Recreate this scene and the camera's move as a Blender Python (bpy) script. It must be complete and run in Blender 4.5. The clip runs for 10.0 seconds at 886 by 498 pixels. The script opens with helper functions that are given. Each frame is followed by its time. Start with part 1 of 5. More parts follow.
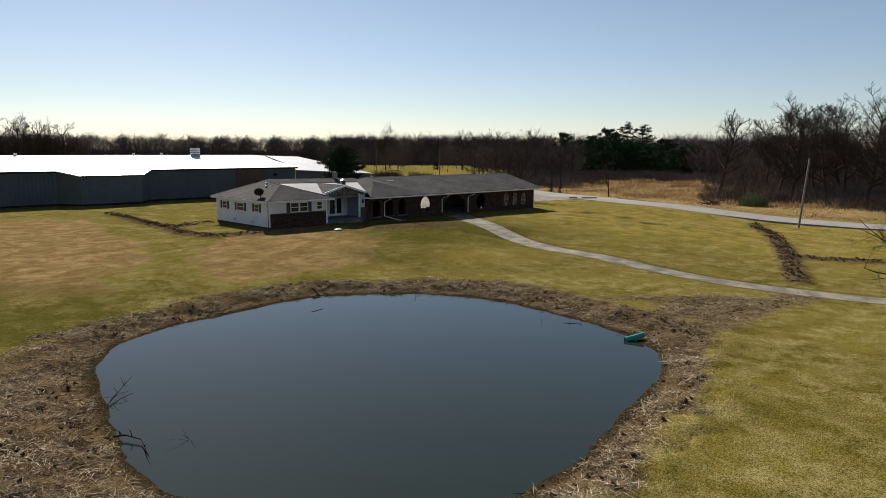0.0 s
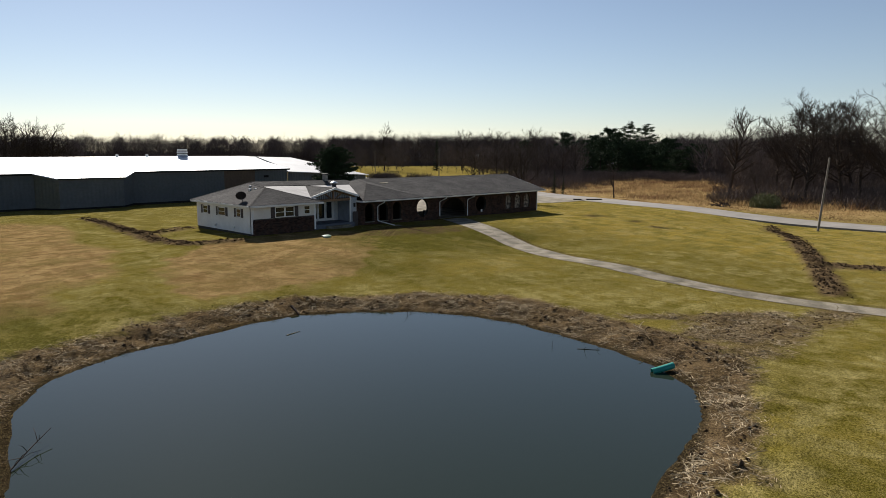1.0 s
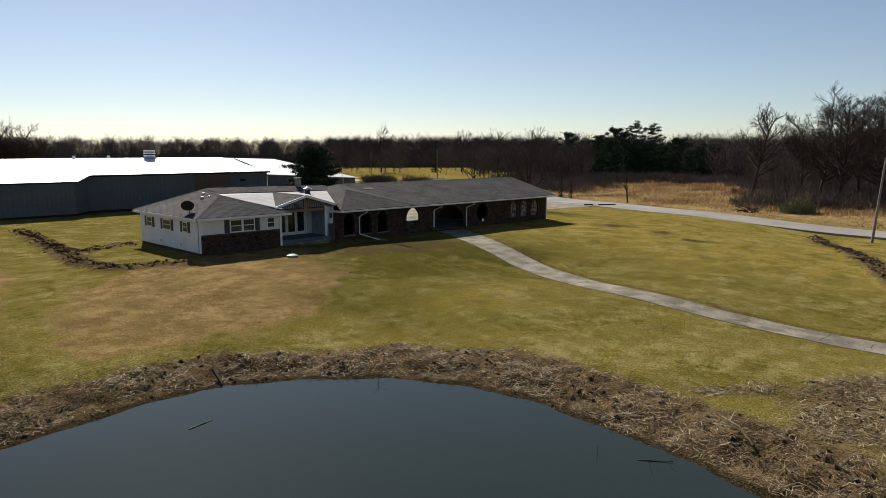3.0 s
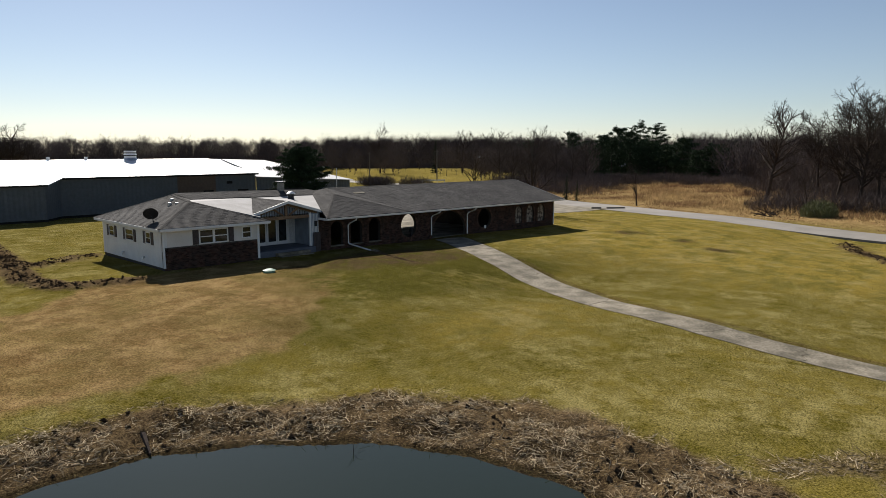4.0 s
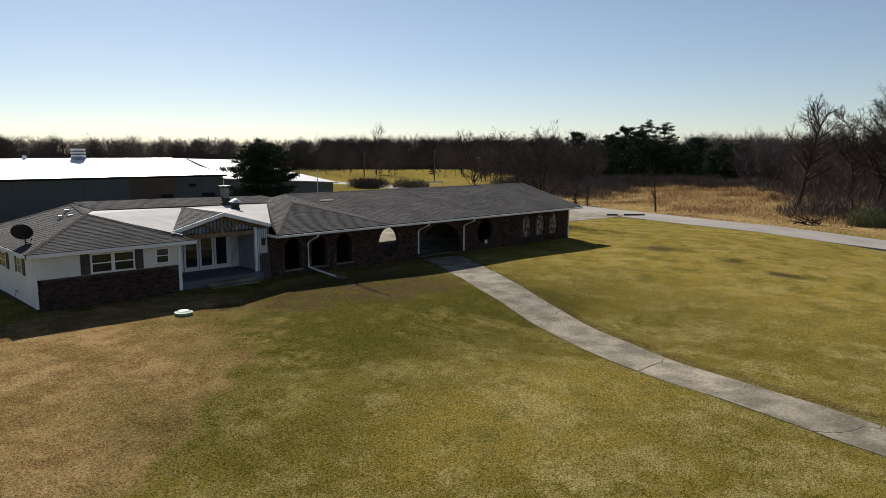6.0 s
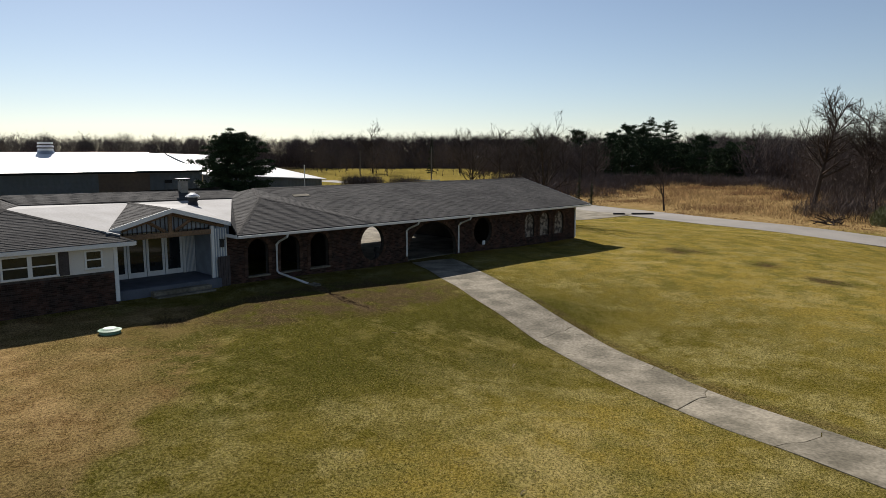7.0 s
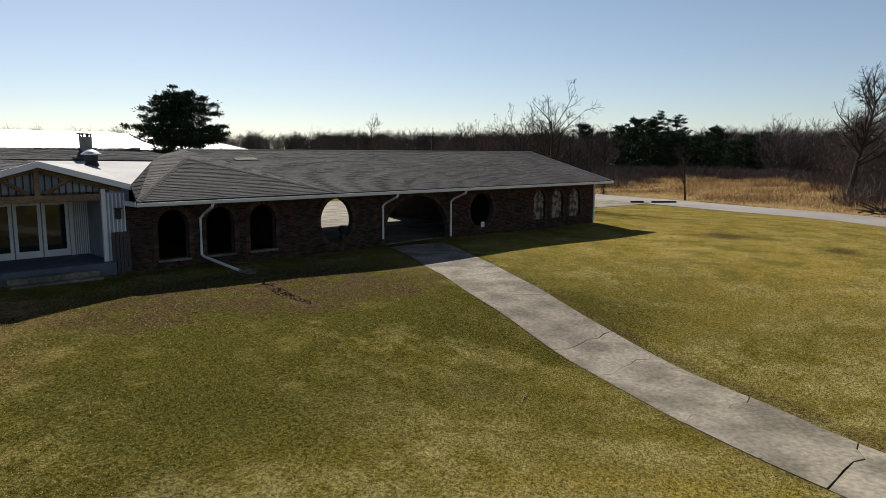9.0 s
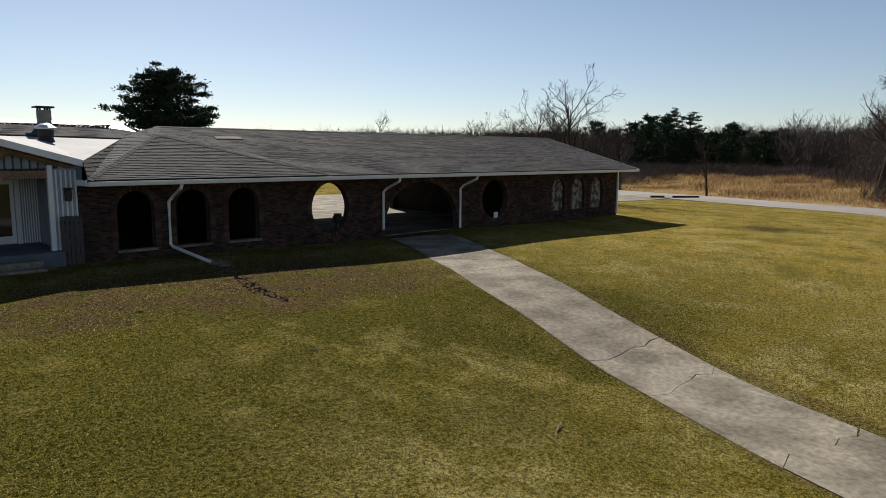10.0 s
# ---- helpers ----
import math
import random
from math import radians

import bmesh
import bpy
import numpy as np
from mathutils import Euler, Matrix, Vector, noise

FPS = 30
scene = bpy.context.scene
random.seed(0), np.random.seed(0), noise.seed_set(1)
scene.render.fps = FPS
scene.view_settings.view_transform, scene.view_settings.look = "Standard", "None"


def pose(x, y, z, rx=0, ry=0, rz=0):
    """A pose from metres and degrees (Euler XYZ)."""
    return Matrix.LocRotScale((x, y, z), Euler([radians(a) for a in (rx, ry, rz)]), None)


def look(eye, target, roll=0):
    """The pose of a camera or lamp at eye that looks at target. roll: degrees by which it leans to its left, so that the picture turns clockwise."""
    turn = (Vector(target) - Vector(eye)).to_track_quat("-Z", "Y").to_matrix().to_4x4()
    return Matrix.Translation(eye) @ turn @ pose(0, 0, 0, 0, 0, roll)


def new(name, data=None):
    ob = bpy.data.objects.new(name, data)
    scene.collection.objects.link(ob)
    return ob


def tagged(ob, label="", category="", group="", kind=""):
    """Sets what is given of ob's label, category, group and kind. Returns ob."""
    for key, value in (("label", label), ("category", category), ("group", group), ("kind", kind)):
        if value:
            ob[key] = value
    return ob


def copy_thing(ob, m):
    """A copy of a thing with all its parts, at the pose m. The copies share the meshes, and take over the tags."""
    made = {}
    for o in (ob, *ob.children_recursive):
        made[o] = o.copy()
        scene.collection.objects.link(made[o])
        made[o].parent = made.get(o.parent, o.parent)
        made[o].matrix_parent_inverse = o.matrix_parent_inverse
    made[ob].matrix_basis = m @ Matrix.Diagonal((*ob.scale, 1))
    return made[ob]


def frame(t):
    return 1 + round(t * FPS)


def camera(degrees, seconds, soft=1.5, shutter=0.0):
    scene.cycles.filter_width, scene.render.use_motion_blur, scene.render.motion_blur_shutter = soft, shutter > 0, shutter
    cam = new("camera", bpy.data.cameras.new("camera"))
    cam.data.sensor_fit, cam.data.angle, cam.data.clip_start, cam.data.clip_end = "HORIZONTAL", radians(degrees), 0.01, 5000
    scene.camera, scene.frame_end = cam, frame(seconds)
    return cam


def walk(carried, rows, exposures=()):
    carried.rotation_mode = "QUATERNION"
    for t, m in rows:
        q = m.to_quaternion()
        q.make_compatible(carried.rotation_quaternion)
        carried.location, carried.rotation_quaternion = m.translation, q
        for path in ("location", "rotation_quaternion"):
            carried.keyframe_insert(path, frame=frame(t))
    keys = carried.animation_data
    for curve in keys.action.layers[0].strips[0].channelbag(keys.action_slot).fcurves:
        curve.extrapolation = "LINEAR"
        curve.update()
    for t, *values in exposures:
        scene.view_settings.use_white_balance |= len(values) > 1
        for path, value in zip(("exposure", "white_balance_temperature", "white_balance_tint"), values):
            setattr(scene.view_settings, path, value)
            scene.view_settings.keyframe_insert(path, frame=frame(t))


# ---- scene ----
EXPO, KELVIN = 0.72, 6400
cam = camera(65.4, 10.0, soft=0.75)
PATH = [
    (0, (-45.946, -57.281, 7.804), (-44.553, -55.874, 7.517), 0.3),
    (0.5, (-44.063, -55.608, 7.773), (-42.671, -54.201, 7.486), 0.3),
    (1, (-42.173, -53.878, 7.696), (-40.781, -52.47, 7.411), 0.1),
    (1.5, (-40.176, -52.024, 7.673), (-38.785, -50.617, 7.387), 0.1),
    (2, (-38.053, -50.097, 7.61), (-36.662, -48.688, 7.327), 0.0),
    (2.5, (-35.864, -48.085, 7.554), (-34.472, -46.676, 7.272), 0.0),
    (4, (-29.352, -41.924, 7.53), (-27.962, -40.514, 7.25), -0.1),
    (4.5, (-27.062, -39.786, 7.512), (-25.673, -38.375, 7.232), -0.1),
    (5, (-24.692, -37.667, 7.457), (-23.303, -36.256, 7.177), -0.1),
    (5.5, (-22.38, -35.577, 7.398), (-20.99, -34.167, 7.119), -0.0),
    (6, (-20.171, -33.618, 7.241), (-18.781, -32.207, 6.964), -0.0),
    (7.5, (-13.867, -28.155, 6.048), (-12.473, -26.748, 5.772), 0.1),
    (8, (-12.082, -26.682, 5.472), (-10.689, -25.273, 5.197), 0.2),
    (8.5, (-10.446, -25.305, 4.92), (-9.055, -23.895, 4.643), 0.2),
    (9, (-8.93, -23.954, 4.359), (-7.544, -22.539, 4.084), 0.2),
    (9.5, (-7.514, -22.59, 3.861), (-6.137, -21.165, 3.587), 0.3),
    (10, (-6.308, -21.342, 3.505), (-4.941, -19.908, 3.23), 0.3),
]
walk(cam, [(t, look(eye, target, roll)) for t, eye, target, roll in PATH], exposures=[(0, EXPO, KELVIN, 12), (10, EXPO, KELVIN, 12)])

# ---- light ----
SUN_AZ, SUN_EL = radians(22), radians(33)
world = bpy.data.worlds.new("world")
scene.world = world
world.use_nodes = True
wn = world.node_tree.nodes
sky = wn.new("ShaderNodeTexSky")
sky.sky_type, sky.sun_disc = "NISHITA", False
sky.sun_elevation, sky.sun_rotation = SUN_EL, SUN_AZ
sky.air_density, sky.dust_density, sky.ozone_density = 0.85, 0.15, 1.5
wn["Background"].inputs["Strength"].default_value = 0.05
pale = wn.new("ShaderNodeHueSaturation")
pale.inputs["Saturation"].default_value = 0.88
world.node_tree.links.new(sky.outputs[0], pale.inputs["Color"])
world.node_tree.links.new(pale.outputs[0], wn["Background"].inputs["Color"])
sun = new("sun", bpy.data.lights.new("sun", "SUN"))
sun.data.energy, sun.data.angle, sun.data.color = 5.0, radians(0.55), (1.0, 0.94, 0.84)
sun.matrix_world = look((0, 0, 60), (-math.sin(SUN_AZ) * 10, -math.cos(SUN_AZ) * 10, 60 - 10 * math.tan(SUN_EL)))


# ---- materials ----
def material(name, base, second=None, rough=0.8, metal=0.0, scale=3.0, fine=40.0, bump=0.3, island=0.0, obj=0.0, spec=0.3, fine_mix=0.35, contrast=(0.35, 0.65), thin=0.0):
    """A surface with coarse stains between two colours, fine grain, relief, and optional variation by piece."""
    m = bpy.data.materials.new(name)
    m.use_nodes = True
    nt = m.node_tree
    n, l = nt.nodes, nt.links
    bs = n["Principled BSDF"]
    bs.inputs["Roughness"].default_value, bs.inputs["Metallic"].default_value = rough, metal
    bs.inputs["Specular IOR Level"].default_value = spec
    co = n.new("ShaderNodeTexCoord")
    second = second or tuple(c * 0.7 for c in base)
    big = n.new("ShaderNodeTexNoise")
    big.inputs["Scale"].default_value, big.inputs["Detail"].default_value = scale, 5
    l.new(co.outputs["Object"], big.inputs["Vector"])
    ramp = n.new("ShaderNodeMapRange")
    ramp.inputs["From Min"].default_value, ramp.inputs["From Max"].default_value = contrast
    l.new(big.outputs["Fac"], ramp.inputs["Value"])
    mix = n.new("ShaderNodeMix")
    mix.data_type = "RGBA"
    mix.inputs["A"].default_value, mix.inputs["B"].default_value = (*base, 1), (*second, 1)
    l.new(ramp.outputs[0], mix.inputs["Factor"])
    small = n.new("ShaderNodeTexNoise")
    small.inputs["Scale"].default_value, small.inputs["Detail"].default_value = fine, 4
    l.new(co.outputs["Object"], small.inputs["Vector"])
    val = n.new("ShaderNodeMapRange")
    val.inputs["From Min"].default_value, val.inputs["From Max"].default_value = 0.3, 0.7
    val.inputs["To Min"].default_value, val.inputs["To Max"].default_value = 1 - fine_mix, 1 + fine_mix
    l.new(small.outputs["Fac"], val.inputs["Value"])
    factor = val.outputs[0]
    for amount, kind, out in ((island, "ShaderNodeNewGeometry", "Random Per Island"), (obj, "ShaderNodeObjectInfo", "Random")):
        if amount:
            g = n.new(kind)
            r = n.new("ShaderNodeMapRange")
            r.inputs["To Min"].default_value, r.inputs["To Max"].default_value = 1 - amount, 1 + amount
            l.new(g.outputs[out], r.inputs["Value"])
            mul = n.new("ShaderNodeMath")
            mul.operation = "MULTIPLY"
            l.new(factor, mul.inputs[0])
            l.new(r.outputs[0], mul.inputs[1])
            factor = mul.outputs[0]
    shade = n.new("ShaderNodeVectorMath")
    shade.operation = "SCALE"
    l.new(mix.outputs["Result"], shade.inputs[0])
    l.new(factor, shade.inputs["Scale"])
    l.new(shade.outputs[0], bs.inputs["Base Color"])
    if bump:
        b = n.new("ShaderNodeBump")
        b.inputs["Strength"].default_value, b.inputs["Distance"].default_value = bump, 0.02
        l.new(small.outputs["Fac"], b.inputs["Height"])
        l.new(b.outputs[0], bs.inputs["Normal"])
    if thin:
        tr = n.new("ShaderNodeBsdfTranslucent")
        l.new(shade.outputs[0], tr.inputs["Color"])
        both = n.new("ShaderNodeMixShader")
        both.inputs[0].default_value = thin
        l.new(bs.outputs[0], both.inputs[1])
        l.new(tr.outputs[0], both.inputs[2])
        l.new(both.outputs[0], n["Material Output"].inputs["Surface"])
    return m


SHINGLE = material("shingle", (0.0562, 0.054, 0.0533), (0.085, 0.0814, 0.0778), 0.9, scale=0.5, fine=30, island=0.16, bump=0.4, spec=0.04)
SHINGLE_CAP = material("shingle_cap", (0.0612, 0.0576, 0.0547), rough=0.9, island=0.2, spec=0.04)
BRICK = material("brick", (0.0759, 0.0409, 0.0304), (0.0396, 0.0277, 0.0238), 0.9, scale=2.0, fine=50, island=0.45, spec=0.03)
BRICK_LIGHT = material("brick_light", (0.0972, 0.0576, 0.0418), (0.0648, 0.0418, 0.031), 0.9, scale=2.0, fine=50, island=0.35, spec=0.03)
MORTAR = material("mortar", (0.09, 0.078, 0.068), rough=0.95, scale=6, spec=0.03)
WHITE = material("white_paint", (0.78, 0.77, 0.74), (0.7, 0.69, 0.66), 0.55, scale=1.2, fine=30, fine_mix=0.06, bump=0.08)
BEIGE = material("beige_siding", (0.72, 0.68, 0.62), (0.64, 0.6, 0.54), 0.6, scale=1.0, fine=25, fine_mix=0.07, bump=0.1)
BATTEN = material("grey_blue_siding", (0.32, 0.36, 0.41), (0.25, 0.28, 0.32), 0.65, scale=2.0, fine=25, fine_mix=0.12, bump=0.1)
SHUTTER = material("shutter_paint", (0.075, 0.06, 0.058), rough=0.6, scale=4, bump=0.1)
TIMBER = material("cedar_timber", (0.24, 0.15, 0.085), (0.17, 0.105, 0.06), 0.7, scale=3, fine=20)
GLASS = material("window_glass", (0.02, 0.023, 0.025), rough=0.04, spec=0.6, bump=0, fine_mix=0.02)
MEMBRANE = material("roof_membrane", (0.3, 0.292, 0.289), (0.24, 0.232, 0.225), 0.85, scale=0.9, fine=12, fine_mix=0.1, bump=0.12)
GALV = material("galvanised_metal", (0.55, 0.56, 0.57), (0.42, 0.43, 0.44), 0.38, 0.85, scale=5, bump=0.1)
DARK_METAL = material("dark_metal", (0.04, 0.04, 0.042), rough=0.5, metal=0.4, scale=6, bump=0.1)
CONCRETE = material("concrete", (0.235, 0.208, 0.16), (0.135, 0.12, 0.09), 0.9, scale=0.8, fine=9, obj=0.1, fine_mix=0.28, bump=0.25, contrast=(0.4, 0.6), spec=0.06)
ROAD = material("asphalt_worn", (0.277, 0.257, 0.231), (0.224, 0.208, 0.185), 0.85, scale=0.25, fine=10, fine_mix=0.12, spec=0.06)
EARTH = material("turned_earth", (0.0806, 0.0558, 0.0322), (0.0403, 0.0279, 0.0174), 0.95, scale=1.5, fine=9, island=0.35, fine_mix=0.4, bump=0.6, spec=0)
BARK = material("bark", (0.068, 0.0528, 0.0432), (0.04, 0.032, 0.0272), 0.95, scale=2, fine=14, fine_mix=0.3, spec=0.03)
BARK_FAR = material("bark_far", (0.125, 0.1, 0.09), (0.08, 0.066, 0.06), 0.95, scale=0.05, fine=2, island=0.25, bump=0, spec=0)
NEEDLE = material("needles", (0.04, 0.06, 0.028), (0.0256, 0.0416, 0.0208), 0.75, scale=1.0, fine=12, island=0.25, bump=0, spec=0.04)
STRAW = material("dead_reeds", (0.34, 0.235, 0.11), (0.16, 0.095, 0.05), 0.9, scale=0.12, fine=1.2, island=0.5, bump=0, spec=0, thin=0.4, contrast=(0.4, 0.6))
LITTER = material("reed_litter", (0.42, 0.345, 0.23), (0.16, 0.115, 0.065), 0.9, scale=0.6, fine=8, island=0.6, bump=0, spec=0.03)
LEAF = material("dead_leaf", (0.119, 0.0805, 0.0434), (0.056, 0.0385, 0.0231), 0.9, scale=0.8, fine=8, island=0.6, bump=0, spec=0.03)
BLADE = material("grass_blade", (0.135, 0.112, 0.02), (0.066, 0.067, 0.012), 0.7, scale=0.2, fine=3, island=0.35, bump=0, thin=0.75, fine_mix=0.15, spec=0.03)
BLADE_DRY = material("dry_blade", (0.3, 0.235, 0.1), (0.17, 0.125, 0.048), 0.8, scale=0.3, fine=4, island=0.4, bump=0, thin=0.7, fine_mix=0.15, spec=0.03)
BARN_ROOF = material("white_metal_roof", (0.72, 0.73, 0.74), (0.64, 0.65, 0.66), 0.42, 0.0, scale=0.2, fine=3, fine_mix=0.04, bump=0.03, spec=0.6)
# On the barn wing this grey stands in for a slope without sun glare.
BARN_GREY = material("grey_metal_roof", (0.374, 0.383, 0.391), (0.323, 0.332, 0.34), 0.6, 0.0, scale=0.2, fine=3, fine_mix=0.05, bump=0.03)
BARN_WALL = material("barn_sheet_wall", (0.2, 0.22, 0.232), (0.16, 0.18, 0.192), 0.6, scale=0.12, fine=3, fine_mix=0.1, bump=0.05)
BARN_YELLOW = material("barn_faded_wall", (0.264, 0.256, 0.208), (0.208, 0.208, 0.168), 0.65, scale=0.15, fine=3, fine_mix=0.1, bump=0.05)
BARN_BROWN = material("barn_tan_door", (0.216, 0.16, 0.12), (0.176, 0.132, 0.1), 0.65, scale=0.2, fine=3, fine_mix=0.1, bump=0.05)
BLACK = material("flat_black", (0.02, 0.02, 0.02), rough=0.7, scale=2, spec=0.05)
TEAL = material("teal_plastic", (0.02, 0.3, 0.24), (0.015, 0.24, 0.2), 0.45, scale=2, fine=10, fine_mix=0.1, bump=0.05, spec=0.4)
LID = material("green_plastic", (0.17, 0.31, 0.21), (0.12, 0.23, 0.15), 0.6, scale=4, bump=0.05)
# Near-black base: the dimness behind the openings is put into the colour.
DIM_INTERIOR = material("dim_interior_wall", (0.048, 0.042, 0.036), rough=0.9, scale=1.5, spec=0.03)


def ground_material():
    m = bpy.data.materials.new("ground_cover")
    m.use_nodes = True
    nt = m.node_tree
    n, l = nt.nodes, nt.links
    bs = n["Principled BSDF"]
    bs.inputs["Roughness"].default_value, bs.inputs["Specular IOR Level"].default_value = 1.0, 0.0
    co = n.new("ShaderNodeTexCoord")

    def noise_node(scale, detail=5, lo=0.35, hi=0.65):
        a = n.new("ShaderNodeTexNoise")
        a.inputs["Scale"].default_value, a.inputs["Detail"].default_value = scale, detail
        a.inputs["Roughness"].default_value = 0.7 if detail > 6 else 0.5
        l.new(co.outputs["Object"], a.inputs["Vector"])
        r = n.new("ShaderNodeMapRange")
        r.inputs["From Min"].default_value, r.inputs["From Max"].default_value = lo, hi
        l.new(a.outputs["Fac"], r.inputs["Value"])
        return r.outputs[0], a.outputs["Fac"]

    def blend(fac, a, b):
        x = n.new("ShaderNodeMix")
        x.data_type = "RGBA"
        l.new(fac, x.inputs["Factor"])
        for sock, v in (("A", a), ("B", b)):
            if isinstance(v, tuple):
                x.inputs[sock].default_value = (*v, 1)
            else:
                l.new(v, x.inputs[sock])
        return x.outputs["Result"]

    def zone(name):
        a = n.new("ShaderNodeAttribute")
        a.attribute_name = name
        return a.outputs["Fac"]

    def times(a, b):
        x = n.new("ShaderNodeMath")
        x.operation = "MULTIPLY"
        l.new(a, x.inputs[0])
        l.new(b, x.inputs[1])
        return x.outputs[0]

    tuft, _ = noise_node(15.0, 6, 0.38, 0.62)
    speck, _ = noise_node(60.0, 4, 0.4, 0.6)
    fleck, _ = noise_node(60.0, 3, 0.57, 0.66)
    patch, _ = noise_node(0.17, 7, 0.44, 0.56)
    mid, _ = noise_node(0.8, 9, 0.42, 0.58)
    sweep, _ = noise_node(0.42, 10, 0.45, 0.6)
    grain, raw = noise_node(26.0, 7, 0.38, 0.62)
    lawn = blend(patch, (0.078, 0.067, 0.01), (0.135, 0.108, 0.021))
    lawn = blend(mid, lawn, blend(grain, (0.05, 0.046, 0.008), (0.22, 0.178, 0.052)))
    lawn = blend(times(sweep, mid), lawn, blend(grain, (0.13, 0.11, 0.03), (0.29, 0.245, 0.1)))
    gold = blend(grain, (0.12, 0.093, 0.014), (0.285, 0.208, 0.048))
    lawn = blend(zone("gold"), lawn, blend(mid, gold, blend(sweep, blend(grain, (0.06, 0.057, 0.01), (0.15, 0.13, 0.028)), (0.26, 0.205, 0.075))))
    bare = blend(mid, (0.27, 0.182, 0.083), (0.145, 0.09, 0.036))
    bare = blend(times(sweep, grain), bare, (0.09, 0.066, 0.022))
    col = blend(zone("bare"), lawn, bare)
    lush = blend(grain, (0.022, 0.026, 0.004), (0.075, 0.07, 0.012))
    col = blend(zone("lush"), col, blend(times(mid, patch), lush, col))
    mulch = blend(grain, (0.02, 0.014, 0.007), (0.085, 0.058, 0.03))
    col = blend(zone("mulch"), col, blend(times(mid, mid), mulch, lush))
    mud = blend(mid, (0.024, 0.016, 0.009), (0.15, 0.105, 0.058))
    mud = blend(grain, mud, (0.075, 0.05, 0.027))
    col = blend(zone("mud"), col, mud)
    col = blend(zone("wet"), col, (0.018, 0.013, 0.008))
    straw = blend(mid, (0.3, 0.21, 0.095), (0.2, 0.13, 0.055))
    col = blend(zone("straw"), col, straw)
    wood = blend(patch, (0.045, 0.035, 0.027), (0.07, 0.054, 0.038))
    col = blend(zone("wood"), col, wood)
    both = n.new("ShaderNodeMath")
    both.operation = "ADD"
    l.new(tuft, both.inputs[0])
    l.new(speck, both.inputs[1])
    amount = n.new("ShaderNodeMapRange")
    amount.inputs["From Max"].default_value = 2.0
    amount.inputs["To Min"].default_value, amount.inputs["To Max"].default_value = 0.2, 1.75
    l.new(both.outputs[0], amount.inputs["Value"])
    shade = n.new("ShaderNodeVectorMath")
    shade.operation = "SCALE"
    l.new(col, shade.inputs[0])
    l.new(amount.outputs[0], shade.inputs["Scale"])
    l.new(blend(times(fleck, tuft), shade.outputs[0], (0.3, 0.23, 0.1)), bs.inputs["Base Color"])
    b = n.new("ShaderNodeBump")
    b.inputs["Strength"].default_value, b.inputs["Distance"].default_value = 0.7, 0.03
    l.new(raw, b.inputs["Height"])
    l.new(b.outputs[0], bs.inputs["Normal"])
    return m


GROUND = ground_material()


def water_material():
    m = bpy.data.materials.new("pond_water")
    m.use_nodes = True
    n, l = m.node_tree.nodes, m.node_tree.links
    bs = n["Principled BSDF"]
    bs.inputs["Base Color"].default_value = (0.016, 0.022, 0.014, 1)
    bs.inputs["Roughness"].default_value, bs.inputs["IOR"].default_value = 0.02, 1.33
    co = n.new("ShaderNodeTexCoord")
    a = n.new("ShaderNodeTexNoise")
    a.inputs["Scale"].default_value, a.inputs["Detail"].default_value = 2.2, 3
    l.new(co.outputs["Object"], a.inputs["Vector"])
    b = n.new("ShaderNodeBump")
    b.inputs["Strength"].default_value, b.inputs["Distance"].default_value = 0.05, 0.03
    l.new(a.outputs["Fac"], b.inputs["Height"])
    l.new(b.outputs[0], bs.inputs["Normal"])
    return m


WATER = water_material()


# ---- mesh helpers ----
def mesh_of(name, verts, faces, mat):
    me = bpy.data.meshes.new(name)
    me.from_pydata([tuple(v) for v in verts], [], [tuple(f) for f in faces])
    me.materials.append(mat)
    me.update()
    return me


def soup(name, tri, mat):
    """A mesh of loose triangles from an array (n, 3, 3)."""
    k = len(tri)
    me = bpy.data.meshes.new(name)
    me.vertices.add(k * 3)
    me.vertices.foreach_set("co", np.ascontiguousarray(tri, dtype=np.float32).ravel())
    me.loops.add(k * 3)
    me.loops.foreach_set("vertex_index", np.arange(k * 3, dtype=np.int32))
    me.polygons.add(k)
    me.polygons.foreach_set("loop_start", np.arange(0, k * 3, 3, dtype=np.int32))
    me.materials.append(mat)
    me.update(calc_edges=True)
    return me


def part(name, data, mat, parent=None, label=""):
    """One mesh object, from a bmesh or a mesh, under its thing."""
    if isinstance(data, bmesh.types.BMesh):
        me = bpy.data.meshes.new(name)
        bmesh.ops.recalc_face_normals(data, faces=data.faces)
        data.to_mesh(me)
        data.free()
        me.materials.append(mat)
    else:
        me = data
    ob = new(name, me)
    if parent is not None:
        ob.parent = parent
    if label:
        tagged(ob, label)
    return ob


def thing(name, label, category, group="", kind="", at=(0, 0, 0)):
    ob = new(name)
    ob.location = at
    return tagged(ob, label, category, group, kind)


def box(bm, x0, x1, y0, y1, z0, z1, bevel=0.0, m=None):
    made = bmesh.ops.create_cube(bm, size=1)["verts"]
    for v in made:
        v.co = Vector(((x0 + x1) / 2 + v.co.x * (x1 - x0), (y0 + y1) / 2 + v.co.y * (y1 - y0), (z0 + z1) / 2 + v.co.z * (z1 - z0)))
    if bevel:
        edges = list({e for v in made for e in v.link_edges})
        made = bmesh.ops.bevel(bm, geom=edges, offset=bevel, segments=1, affect="EDGES")["verts"]
    if m is not None:
        bmesh.ops.transform(bm, matrix=m, verts=list(made))
    return bm


def boxes(*rows, bevel=0.0):
    bm = bmesh.new()
    for r in rows:
        box(bm, *r, bevel=bevel)
    return bm


